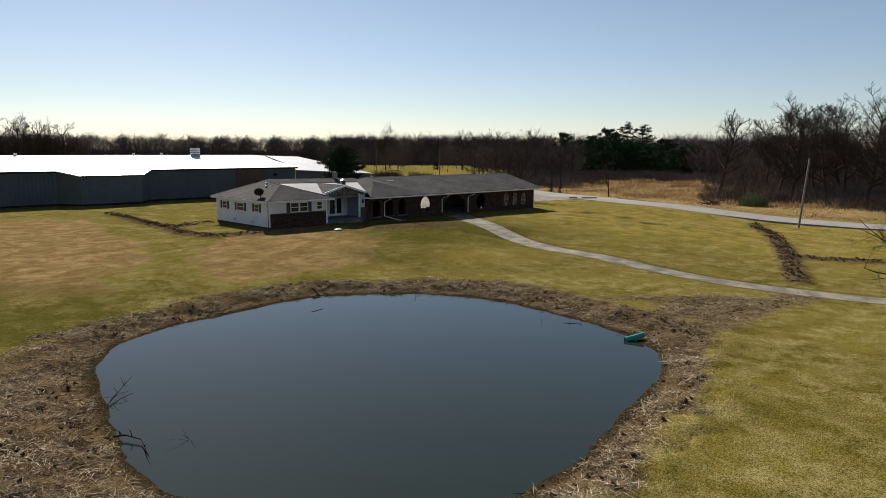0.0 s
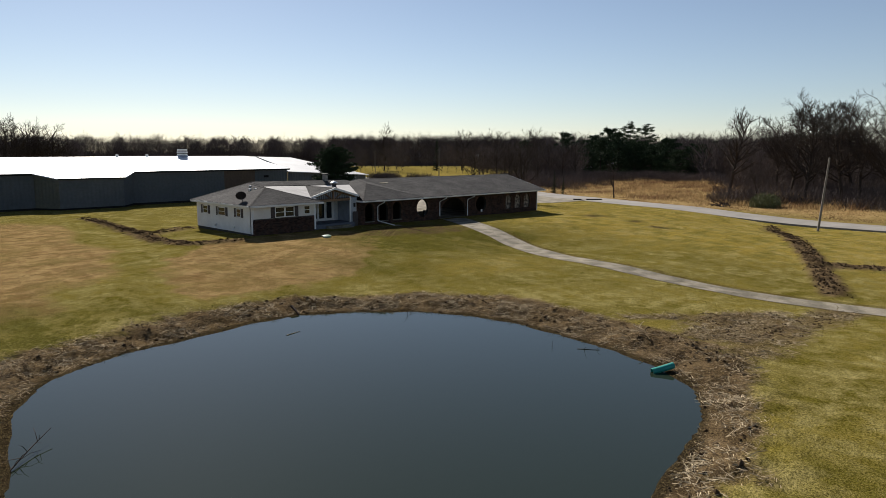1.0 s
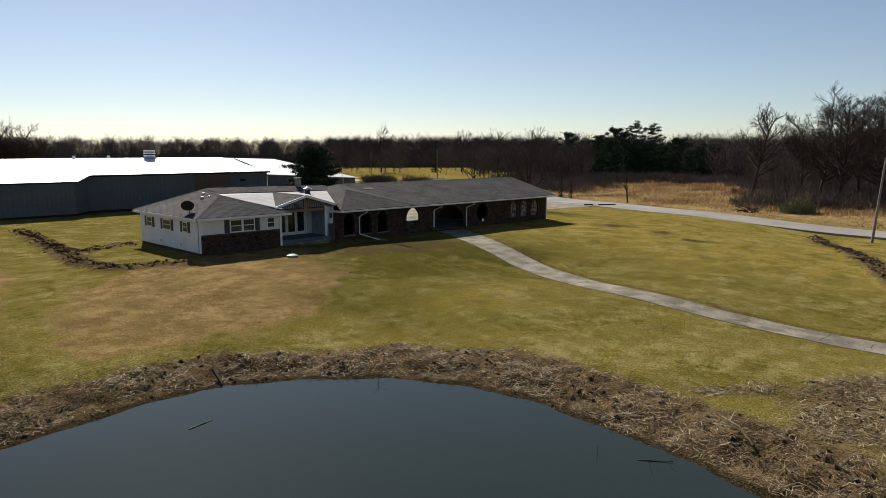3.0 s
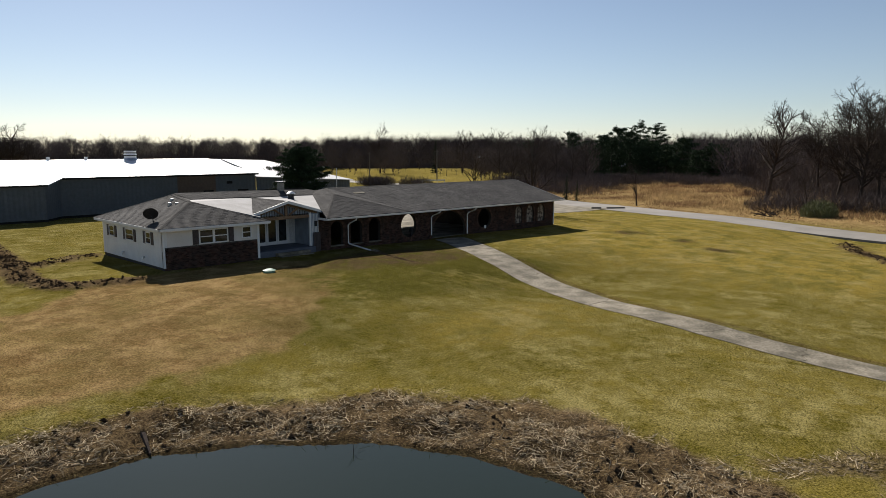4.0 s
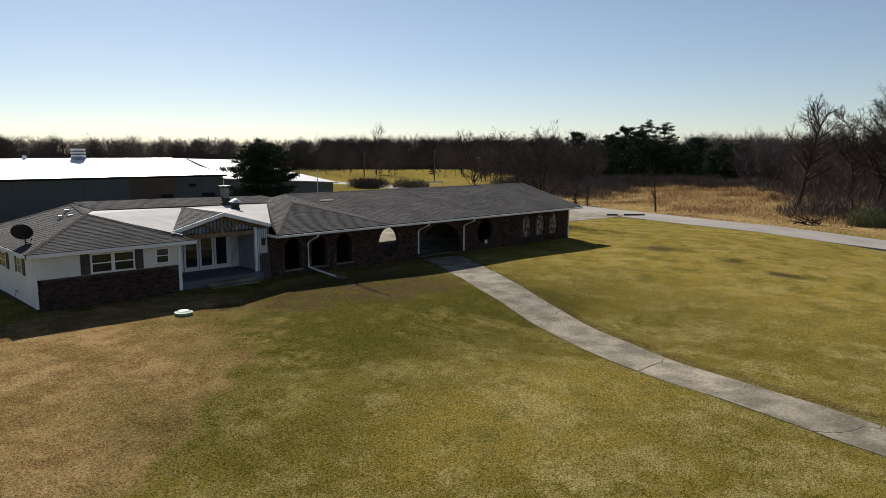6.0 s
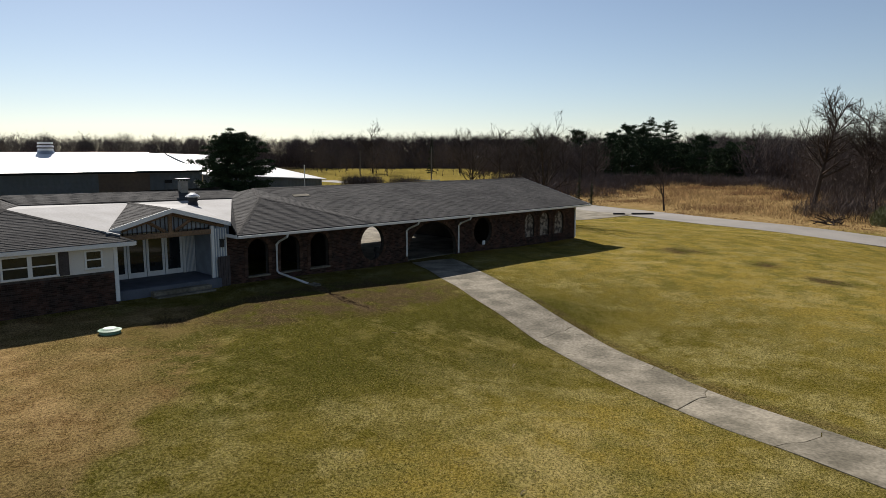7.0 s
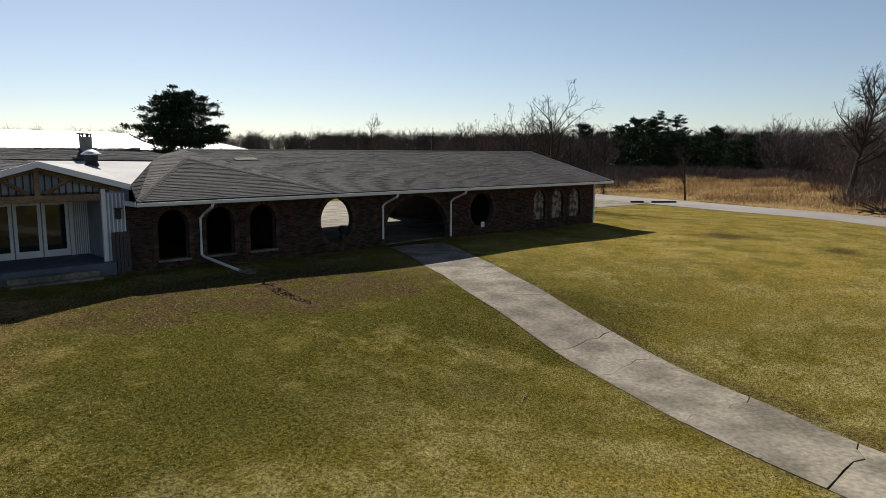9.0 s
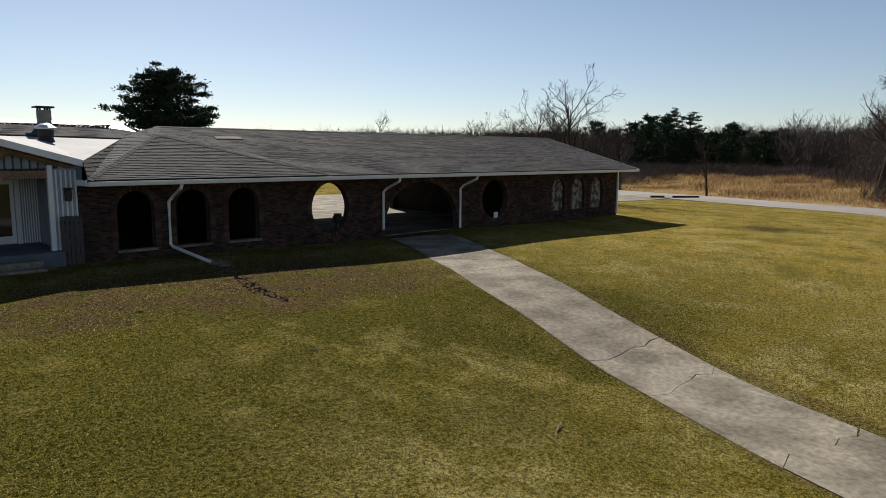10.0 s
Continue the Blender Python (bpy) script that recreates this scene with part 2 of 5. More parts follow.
def tube(bm, points, r0, r1=None, sides=8):
    """A round bar along points, tapering from r0 to r1."""
    r1 = r0 if r1 is None else r1
    pts = [Vector(p) for p in points]
    rings = []
    for i, p in enumerate(pts):
        d = (pts[min(i + 1, len(pts) - 1)] - pts[max(i - 1, 0)]).normalized()
        side = d.cross(Vector((0, 0, 1)))
        side = side.normalized() if side.length > 0.05 else Vector((1, 0, 0))
        up = side.cross(d)
        r = r0 + (r1 - r0) * i / (len(pts) - 1)
        rings.append([bm.verts.new(p + r * (math.cos(6.2832 * k / sides) * side + math.sin(6.2832 * k / sides) * up)) for k in range(sides)])
    for a, b in zip(rings, rings[1:]):
        for k in range(sides):
            bm.faces.new((a[k], a[(k + 1) % sides], b[(k + 1) % sides], b[k]))
    bm.faces.new(rings[0][::-1])
    bm.faces.new(rings[-1])
    return bm


def slab_of(poly, thick):
    """A plate: the polygon and its copy thick below."""
    bm = bmesh.new()
    top = [bm.verts.new(p) for p in poly]
    low = [bm.verts.new((p[0], p[1], p[2] - thick)) for p in poly]
    bm.faces.new(top)
    bm.faces.new(low[::-1])
    for i in range(len(poly)):
        j = (i + 1) % len(poly)
        bm.faces.new((top[i], low[i], low[j], top[j]))
    return bm


def prism_y(outline, y0, y1):
    """An outline of (x, z) drawn out from y0 to y1."""
    bm = bmesh.new()
    a = [bm.verts.new((x, y0, z)) for x, z in outline]
    b = [bm.verts.new((x, y1, z)) for x, z in outline]
    bm.faces.new(a)
    bm.faces.new(b[::-1])
    for i in range(len(a)):
        j = (i + 1) % len(a)
        bm.faces.new((a[i], b[i], b[j], a[j]))
    return bm


# ---- terrain ----
POND = [(-39.2, -40.4), (-39.3, -38.3), (-38.7, -35.3), (-37.8, -30.4), (-36.9, -27.5), (-35.0, -24.9), (-31.7, -23.3), (-28.5, -22.8), (-24.8, -22.2), (-22.0, -22.5),
        (-19.6, -24.0), (-17.2, -26.1), (-15.6, -28.7), (-15.0, -31.5), (-15.3, -34.7), (-15.6, -37.5), (-16.2, -40.4), (-17.7, -42.6), (-20.2, -44.1), (-22.7, -45.0),
        (-25.9, -45.8), (-29.7, -46.6), (-33.5, -46.6), (-37.0, -44.6)]
LEVELS = [(-7.4, -4.3, 0.1), (9.5, -4.2, -0.1), (3, -1.5, 0.14), (-3, -2.6, 0.28), (29, 1, -0.02), (16, 1, 0.06), (5.8, -17.9, -1.1), (5.6, -41, -1.65), (49.6, -26.4, -2.15), (58, 14.7, -0.9),
          (73, 16.5, -1.4), (76, -3, -1.7), (-16.5, 30, -0.1), (-15.8, -24.9, -0.85), (-12, 0, 0.2), (-37, -29, -0.9), (-30, -50, -0.9), (20, 40, -0.2), (26, -4.5, -0.2)]
WATER_Z = -1.18


def smooth(a, lo, hi):
    t = np.clip((a - lo) / (hi - lo), 0, 1)
    return t * t * (3 - 2 * t)


def wobble(x, y, scale, seed=0.0):
    """A cheap smooth noise from sines, about -1 to 1."""
    a = np.sin(x * scale + 1.3 * np.sin(y * scale * 0.7 + seed) + seed) + np.sin(y * scale * 1.1 + 1.7 * np.sin(x * scale * 0.6 - seed) + 2.1 * seed)
    b = np.sin((x + y) * scale * 2.3 + seed * 3) * np.sin((x - y) * scale * 2.7 - seed)
    return (a + b) / 3


def shore(x, y):
    """Distance to the pond's edge, negative inside."""
    x, y = np.asarray(x, float), np.asarray(y, float)
    best, inside = np.full(x.shape, 1e9), np.zeros(x.shape, bool)
    for (ax, ay), (bx, by) in zip(POND, POND[1:] + POND[:1]):
        dx, dy = bx - ax, by - ay
        t = np.clip(((x - ax) * dx + (y - ay) * dy) / (dx * dx + dy * dy), 0, 1)
        best = np.minimum(best, np.hypot(x - ax - t * dx, y - ay - t * dy))
        if ay != by:
            inside ^= ((ay > y) != (by > y)) & (x < ax + (y - ay) / dy * dx)
    return np.where(inside, -best, best)


def along(x, y, line):
    """Distance to a broken line."""
    best = np.full(np.shape(x), 1e9)
    for (ax, ay), (bx, by) in zip(line, line[1:]):
        dx, dy = bx - ax, by - ay
        t = np.clip(((x - ax) * dx + (y - ay) * dy) / (dx * dx + dy * dy), 0, 1)
        best = np.minimum(best, np.hypot(x - ax - t * dx, y - ay - t * dy))
    return best


TRENCHES = [[(-16.2, 30), (-17.6, 14), (-19, 3), (-18, -0.5), (-14.5, -1.6)], [(-18.2, 8.5), (-12.8, 11)],
            [(50, -20.5), (30, -30), (16, -36.6), (7, -40.5)], [(16.5, -36.6), (18, -40), (20, -44.5), (23, -52)]]
DRIVE = [(13.2, 0.6), (12.2, -2), (10.4, -5.6), (8.4, -9.6), (6.9, -13.6), (5.5, -17.6), (4.1, -21.4), (2.9, -26.3), (2.3, -31), (2.8, -36.5), (3.3, -41), (4.2, -47), (5.6, -54), (7.5, -62)]
ROAD_LINE = [(55, -90), (56.5, -40), (57, -14), (58.5, 2), (62, 14), (68, 28), (76, 52), (84, 85), (95, 130)]


def height(x, y):
    x, y = np.asarray(x, float), np.asarray(y, float)
    up, total = np.zeros(x.shape), np.zeros(x.shape)
    for a, b, c in LEVELS:
        w = ((x - a) ** 2 + (y - b) ** 2 + 16) ** -1.5
        up, total = up + w * c, total + w
    z = up / total
    far = smooth(np.hypot(x - 10, y), 90, 260)
    z = z * (1 - far) - 2.2 * far
    d = shore(x, y)
    bank = WATER_Z + np.where(d > 0, 0.34 * smooth(d, 0, 2.2) + 0.02, -0.9 * smooth(-d, 0, 3))
    z = np.where(d < 6, bank + (z - bank) * smooth(d, 1.2, 5), z)
    rough = smooth(d, 0.25, 1.0) * (1 - smooth(d, 2.4, 4.6))
    z = z + rough * (0.12 * wobble(x, y, 2.1) + 0.09 * wobble(x, y, 4.7, 2) + 0.06 * wobble(x, y, 9.7, 4))
    for k, line in enumerate(TRENCHES):
        e = along(x, y, line)
        near = 1 - smooth(e, 0.5, 1.5)
        z = z + near * (0.12 + 0.14 * wobble(x, y, 3.1, k) + 0.08 * wobble(x, y, 7.7, k + 1))
    z = z + 0.03 * wobble(x, y, 0.45, 1) * smooth(np.hypot(x - 10, y - 6), 18, 30)
    return z


def rise(x, y):
    return float(height(np.array([x]), np.array([y]))[0])


def zones(x, y):
    d = shore(x, y)
    edge = d + 0.8 * wobble(x, y, 0.8, 3) + 0.5 * wobble(x, y, 2.2, 1)
    edge = edge + 0.9 * smooth(y, -27, -23) + 1.9 * smooth(-y, 43, 45.5) * smooth(x, -38, -34)
    mud = smooth(d, -0.5, 0.0) * (1 - smooth(edge, 3.2, 4.4))
    spur = np.hypot((x + 7) / 5.5, (y + 40.3) / 2.6) + 0.25 * wobble(x, y, 1.1, 5)
    mud = np.maximum(mud, 0.9 * (1 - smooth(spur, 0.7, 1.15)))
    flat = np.hypot((x + 42.5) / 6, (y + 37) / 12) + 0.2 * wobble(x, y, 0.9, 2)
    mud = np.maximum(mud, 1 - smooth(flat, 0.8, 1.1))
    for k, line in enumerate(TRENCHES):
        mud = np.maximum(mud, 1 - smooth(along(x, y, line) + 0.3 * wobble(x, y, 1.7, k), 0.6, 1.3))
    spur = along(x, y, [(-12, -42.5), (-5, -41.8), (1.5, -42.3)]) + 0.5 * wobble(x, y, 1.3, 2)
    mud = np.maximum(mud, 0.75 * (1 - smooth(spur, 0.5, 1.9)))
    spur = along(x, y, [(-10.5, -36), (-7, -38.3), (-1.5, -40)]) + 0.4 * wobble(x, y, 1.5, 4)
    mud = np.maximum(mud, 0.7 * (1 - smooth(spur, 0.2, 0.9)))
    verge = along(x, y, DRIVE) + 0.12 * wobble(x, y, 2.6, 1)
    flow = along(x, y, [(2.9, -2.2), (2.5, -3.6), (2.1, -5.7), (2.0, -7.6)]) + 0.15 * wobble(x, y, 3.0, 1)
    mud = np.maximum(mud, 0.9 * (1 - smooth(flow, 0.1, 0.38)))
    u, v = (x + 14.5) * 0.785 + (y + 9.5) * 0.62, (x + 14.5) * 0.62 - (y + 9.5) * 0.785
    a = np.hypot(u / 12.4, v / np.where(v > 0, 6.4, 7.6)) + 0.13 * wobble(x, y, 0.6, 1) + 0.06 * wobble(x, y, 1.9, 2)
    b = np.hypot((x + 30 - 0.2 * (y - 8)) / 8.5, (y - 8) / 23) + 0.13 * wobble(x, y, 0.5, 4) + 0.06 * wobble(x, y, 1.7, 3)
    bare = np.maximum(1 - smooth(a, 0.92, 1.03), 1 - smooth(b, 0.86, 1.05))
    green = 1 - smooth(along(x, y, [(-17.5, 28), (-19.5, 16), (-22.3, 8), (-21.5, 2)]) , 1.2, 2.6)
    bare = np.clip(bare * (0.95 + 0.25 * wobble(x, y, 0.9, 6)) * (1 - green), 0, 1)
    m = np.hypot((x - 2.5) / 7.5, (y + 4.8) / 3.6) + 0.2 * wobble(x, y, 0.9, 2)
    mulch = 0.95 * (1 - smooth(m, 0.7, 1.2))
    lush = np.maximum(1 - smooth(np.hypot((x - 0.5) / 11.5, (y + 9.5) / 7) + 0.25 * wobble(x, y, 0.5, 2), 0.6, 1.2), 0.35 * (1 - smooth(np.hypot((x + 11) / 5, (y + 16) / 5) + 0.2 * wobble(x, y, 0.7, 1), 0.5, 1.1)))
    lush = np.maximum(lush, 0.8 * smooth(x + y, -75, -62) * (1 - smooth(x + y, -50, -42)) * smooth(-x, 20, 26))
    gold = smooth(x, 9, 20) * (1 - smooth(x, 52, 54))
    gold = np.maximum(gold, 0.6 * (1 - smooth(np.hypot((x + 3) / 8, (y + 20.8) / 3.4), 0.5, 1.3)))
    side = x - np.interp(y, [p[1] for p in ROAD_LINE], [p[0] for p in ROAD_LINE])
    straw = smooth(side, 4.5, 6) * (1 - smooth(side, 75, 95)) * smooth(y, -40, -24) * (1 - smooth(y, 70, 95))
    away, bear = np.hypot(x + 46, y + 57), 45.3 - np.degrees(np.arctan2(y + 57, x + 46))
    field = smooth(away, 190, 230) * (1 - smooth(away, 425, 450)) * smooth(bear, -12, -9) * (1 - smooth(bear, 4, 7))
    gold = np.maximum(gold, field)
    wood = smooth(away, 235, 255) * (1 - field) * (1 - smooth(straw, 0.1, 0.5))
    wood = np.maximum(wood, smooth(side, 22, 32) * (1 - smooth(y + 0.35 * (x - 75), -8, 6)))
    mulch = np.maximum(mulch, 0.6 * (1 - smooth(verge, 1.4, 1.75)))
    for px, py, rx, ry in ((-5.4, -4.5, 1.0, 0.8), (29.2, -7.5, 1.5, 2.2), (27.8, -14.0, 1.0, 1.4), (25.2, -18.4, 1.0, 2.0)):
        mulch = np.maximum(mulch, 1 - smooth(np.hypot((x - px) / rx, (y - py) / ry) + 0.3 * wobble(x, y, 2.0, 1), 0.5, 1.1))
    wet = (1 - smooth(d + 0.12 * wobble(x, y, 2.4, 2), 0.08, 0.5)) * smooth(d, -3, -1)
    return dict(wet=wet, lush=lush, mud=mud, bare=bare, mulch=mulch, gold=gold, straw=straw, wood=wood)


def steps(fine0, fine1, step, far0, far1, grow=1.16):
    mid = list(np.arange(fine0, fine1, step))
    left, s, p = [], step, fine0
    while p > far0:
        s *= grow
        p -= s
        left.append(p)
    right, s, p = [], step, mid[-1]
    while p < far1:
        s *= grow
        p += s
        right.append(p)
    return np.array(left[::-1] + mid + right)


def build_ground():
    xs = steps(-47, 22, 0.22, -1600, 1600)
    ys = steps(-53, 2, 0.22, -1600, 1600)
    gx, gy = np.meshgrid(xs, ys)
    px, py = gx.ravel(), gy.ravel()
    pz = height(px, py)
    nx, ny = len(xs), len(ys)
    me = bpy.data.meshes.new("ground")
    me.vertices.add(nx * ny)
    me.vertices.foreach_set("co", np.stack([px, py, pz], 1).astype(np.float32).ravel())
    i = (np.arange(ny - 1)[:, None] * nx + np.arange(nx - 1)[None, :]).ravel()
    quads = np.stack([i, i + 1, i + 1 + nx, i + nx], 1).astype(np.int32)
    me.loops.add(len(quads) * 4)
    me.loops.foreach_set("vertex_index", quads.ravel())
    me.polygons.add(len(quads))
    me.polygons.foreach_set("loop_start", np.arange(0, len(quads) * 4, 4, dtype=np.int32))
    me.update(calc_edges=True)
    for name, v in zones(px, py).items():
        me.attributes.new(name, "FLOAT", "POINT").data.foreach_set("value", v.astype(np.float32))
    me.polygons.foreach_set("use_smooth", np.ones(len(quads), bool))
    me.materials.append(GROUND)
    tagged(new("ground", me), "early spring lawn with dry brown patches and muddy pond banks", "ground", kind="structure")


build_ground()


def build_water():
    bm = bmesh.new()
    bmesh.ops.create_grid(bm, x_segments=12, y_segments=12, size=1)
    for v in bm.verts:
        v.co = Vector((-27.5 + v.co.x * 13.5, -34.5 + v.co.y * 14, WATER_Z))
    tagged(part("water", bm, WATER), "still dark pond water reflecting the sky", "water", kind="structure")


build_water()


def ribbon(name, line, width, lift, mat, step=2.0, thick=0.12):
    """A paved strip along a smoothed line, laid on the ground."""
    pts = [Vector((x, y)) for x, y in line]
    fine = []
    for i in range(len(pts) - 1):
        p0, p1, p2, p3 = pts[max(i - 1, 0)], pts[i], pts[i + 1], pts[min(i + 2, len(pts) - 1)]
        k = max(2, int((p2 - p1).length / step))
        for j in range(k):
            t = j / k
            fine.append(0.5 * (2 * p1 + (p2 - p0) * t + (2 * p0 - 5 * p1 + 4 * p2 - p3) * t * t + (3 * p1 - p0 - 3 * p2 + p3) * t ** 3))
    fine.append(pts[-1])
    rows = []
    for i, p in enumerate(fine):
        d = (fine[min(i + 1, len(fine) - 1)] - fine[max(i - 1, 0)]).normalized()
        rows.append((p, Vector((-d.y, d.x))))
    bm = bmesh.new()
    last = None
    for p, side in rows:
        zc = max(rise(*(p + side * s)) for s in (-width / 2, 0, width / 2)) + lift
        ring = [bm.verts.new((*(p + side * s), zc - low)) for s, low in ((-width / 2, thick), (-width / 2, 0), (0, -0.03), (width / 2, 0), (width / 2, thick))]
        if last:
            for a in range(4):
                bm.faces.new((last[a], last[a + 1], ring[a + 1], ring[a]))
        last = ring
    return rows, bm


_, road_bm = ribbon("road", ROAD_LINE, 7.0, 0.03, ROAD, 3.0, 0.4)
tagged(part("road", road_bm, ROAD), "pale worn asphalt country road beside the lawn", "road", kind="structure")


# ---- house ----
house = thing("house", "long low dark brick ranch house with grey shingle roofs", "house")
EAVE, RIDGE = 2.68, 4.48
APEX, RIDGE_W, MEM = Vector((3.56, 3.99, 4.12)), Vector((4.57, 6.5, RIDGE)), Vector((3.15, 6.42, 3.98))
HIP_A, EW_L, EW_R = Vector((-8.7, 3.5, 4.19)), Vector((-8.2, 7.3, 4.47)), Vector((3.35, 7.9, 4.42))
G_APEX, G_L, G_R, G_BACK = Vector((-2.68, 0.9, 4.03)), Vector((-5.5, 0.9, 3.24)), Vector((0.15, 0.9, 3.22)), Vector((-2.7, 5.94, 4.05))
A0, A1, A_REAR = Vector((-12.36, -0.1, 2.86)), Vector((-4.75, -0.1, 2.86)), Vector((-12.36, 11.3, 2.86))
V = Vector
SHINGLED = [
    [V((0, 0, EAVE)), V((29.5, 0, EAVE)), V((29.5, 6.5, RIDGE)), RIDGE_W],
    [V((0, 0, EAVE)), V((8.3, 0, EAVE)), APEX],
    [V((8.3, 0, EAVE)), RIDGE_W, APEX],
    [MEM, V((0, 0, EAVE)), APEX],
    [RIDGE_W, MEM, APEX],
    [MEM, G_R, V((0, 0, EAVE))],
    [V((29.5, 13, EAVE)), V((0, 13, EAVE)), RIDGE_W, V((29.5, 6.5, RIDGE))],
    [V((0, 13, EAVE)), MEM, RIDGE_W],
    [A0, A1, HIP_A],
    [A_REAR, A0, HIP_A],
    [A_REAR, HIP_A, EW_L],
    [G_BACK, G_L, G_APEX],
    [V((-7.6, 5.9, 4.16)), V((3.15, 6.42, 4.0)), EW_R, EW_L],
    [HIP_A, V((-7.6, 5.9, 4.16)), EW_L],
    [V((3.15, 6.42, 4.0)), V((4.75, 7.4, 4.16)), EW_R],
    [V((4.75, 7.4, 4.16)), V((3.4, 13, EAVE)), EW_R],
    [V((3.4, 13, EAVE)), A_REAR, EW_L, EW_R],
]
for poly in SHINGLED:
    part("roof", slab_of(poly, 0.1), SHINGLE_CAP, house, "grey asphalt shingle roof slope")
LOW_L, SAG = V((-5.2, 0.35, 3.12)), V((0.35, 5.2, 3.85))
for faces in ([(HIP_A, LOW_L, G_BACK), (LOW_L, G_L + V((0.05, 0.3, -0.02)), G_BACK), (HIP_A, G_BACK, V((-7.6, 5.9, 4.15)))], [(G_APEX, G_R, SAG), (G_R, MEM, SAG), (MEM, G_BACK, SAG), (G_BACK, G_APEX, SAG)]):
    bm = bmesh.new()
    for tri in faces:
        top = [bm.verts.new(q - V((0, 0, 0.015))) for q in tri]
        low = [bm.verts.new(q - V((0, 0, 0.1))) for q in tri]
        bm.faces.new(top)
        bm.faces.new(low[::-1])
        for k in range(3):
            bm.faces.new((top[k], low[k], low[k - 2], top[k - 2]))
    part("roof_membrane", bm, MEMBRANE, house, "pale rubber membrane over the low roof saddle")
part("roof", slab_of([G_R, G_APEX, G_APEX + V((0, 0.5, 0)), G_R + V((0, 0.5, 0))], 0.1), SHINGLE_CAP, house)
part("roof_patch", slab_of([(x, y, EAVE + y * (RIDGE - EAVE) / 6.5 + 0.045) for x, y in ((6.2, 4.72), (7.35, 4.78), (7.3, 5.1), (6.25, 5.05))], 0.05), CONCRETE, house, "pale flat roof vent panel")
# soffits and fascia
part("soffit", boxes((0.0, 29.5, 0.0, 1.1, 2.5, 2.56)), WHITE, house)
part("soffit", boxes((-12.36, -4.75, -0.1, 0.35, 2.66, 2.72)), WHITE, house)
part("soffit", boxes((-12.36, -11.98, 0.35, 11.2, 2.66, 2.72)), WHITE, house)
part("fascia", boxes((-12.4, -4.72, -0.14, -0.1, 2.68, 2.84)), WHITE, house)
part("fascia", boxes((-12.4, -12.36, -0.14, 11.3, 2.68, 2.84)), WHITE, house)
part("fascia", boxes((-4.75, -4.71, -0.1, 0.9, 2.68, 2.84)), WHITE, house)


def gutter(x0, x1, y, z):
    bm = prism_y([(0, 0), (0.1, 0), (0.13, 0.12), (0.115, 0.12), (0.09, 0.015), (0.012, 0.015), (0.012, 0.12), (0, 0.12)], 0, 1)
    for v in bm.verts:
        v.co = V((x0 + v.co.y * (x1 - x0), y - v.co.x, z + v.co.z))
    return bm


part("gutter", gutter(0, 29.55, -0.02, EAVE - 0.16), WHITE, house, "white aluminium gutter")
part("fascia", boxes((-0.06, -0.02, 0.0, 1.2, EAVE - 0.16, EAVE)), WHITE, house)
rake = bmesh.new()
tube(rake, [(29.53, -0.05, EAVE - 0.08), (29.53, 6.5, RIDGE - 0.08), (29.53, 13.05, EAVE - 0.08)], 0.09, 0.09, 4)
part("rake_board", rake, WHITE, house)


SPOUT = 0.0


def downspout(x, foot, run=None):
    bm = bmesh.new()
    pts = [(x + SPOUT, -0.07, EAVE - 0.16), (x + SPOUT - 0.02, -0.02, EAVE - 0.3), (x + 0.08, 0.9, EAVE - 0.62), (x, 1.03, EAVE - 0.78), (x, 1.03, foot)]
    if run:
        pts += [(x + 0.02, 0.9, foot - 0.08), run]
    tube(bm, pts, 0.055, 0.055, 6)
    return bm


part("downspout", downspout(2.7, 0.52, (3.0, -1.35, 0.14)), WHITE, house, "white downspout with a long sloping extension")
part("downspout", downspout(11.6, 0.35), WHITE, house)
part("downspout", downspout(16.1, 0.12), WHITE, house)
part("downspout", boxes((29.1, 29.2, 0.99, 1.07, 0.05, 2.5)), WHITE, house)


# front wall of the long wing, with its openings cut through
def arch_outline(x0, x1, z0, z1, n=10):
    """A flat-footed opening with a round head."""
    c, r = (x0 + x1) / 2, (x1 - x0) / 2
    h = min(r, z1 - z0)
    return [(x0, z0)] + [(c - r * math.cos(math.pi * k / n), z1 - h + h * math.sin(math.pi * k / n)) for k in range(n + 1)] + [(x1, z0)]


def oval_outline(cx, cz, rx, rz, n=28):
    return [(cx + rx * math.cos(6.28319 * k / n), cz + rz * math.sin(6.28319 * k / n)) for k in range(n)]


WALL_Y, WALL_T = 1.1, 0.28
OPENINGS = [arch_outline(1.1, 2.25, 0.42, 2.28), arch_outline(2.95, 4.1, 0.42, 2.28), arch_outline(4.78, 5.95, 0.42, 2.28), oval_outline(9.02, 1.38, 0.86, 0.98),
            oval_outline(13.85, 0.35, 2.15, 1.95, 36), oval_outline(18.53, 1.34, 0.92, 0.92), arch_outline(23.0, 24.1, 0.5, 2.2), arch_outline(24.75, 25.9, 0.5, 2.2), arch_outline(26.55, 27.7, 0.5, 2.2)]
PASSAGE = 4


def inside(poly, x, z):
    odd = False
    for (ax, az), (bx, bz) in zip(poly, poly[1:] + poly[:1]):
        if (az > z) != (bz > z) and x < ax + (z - az) / (bz - az) * (bx - ax):
            odd = not odd
    return odd


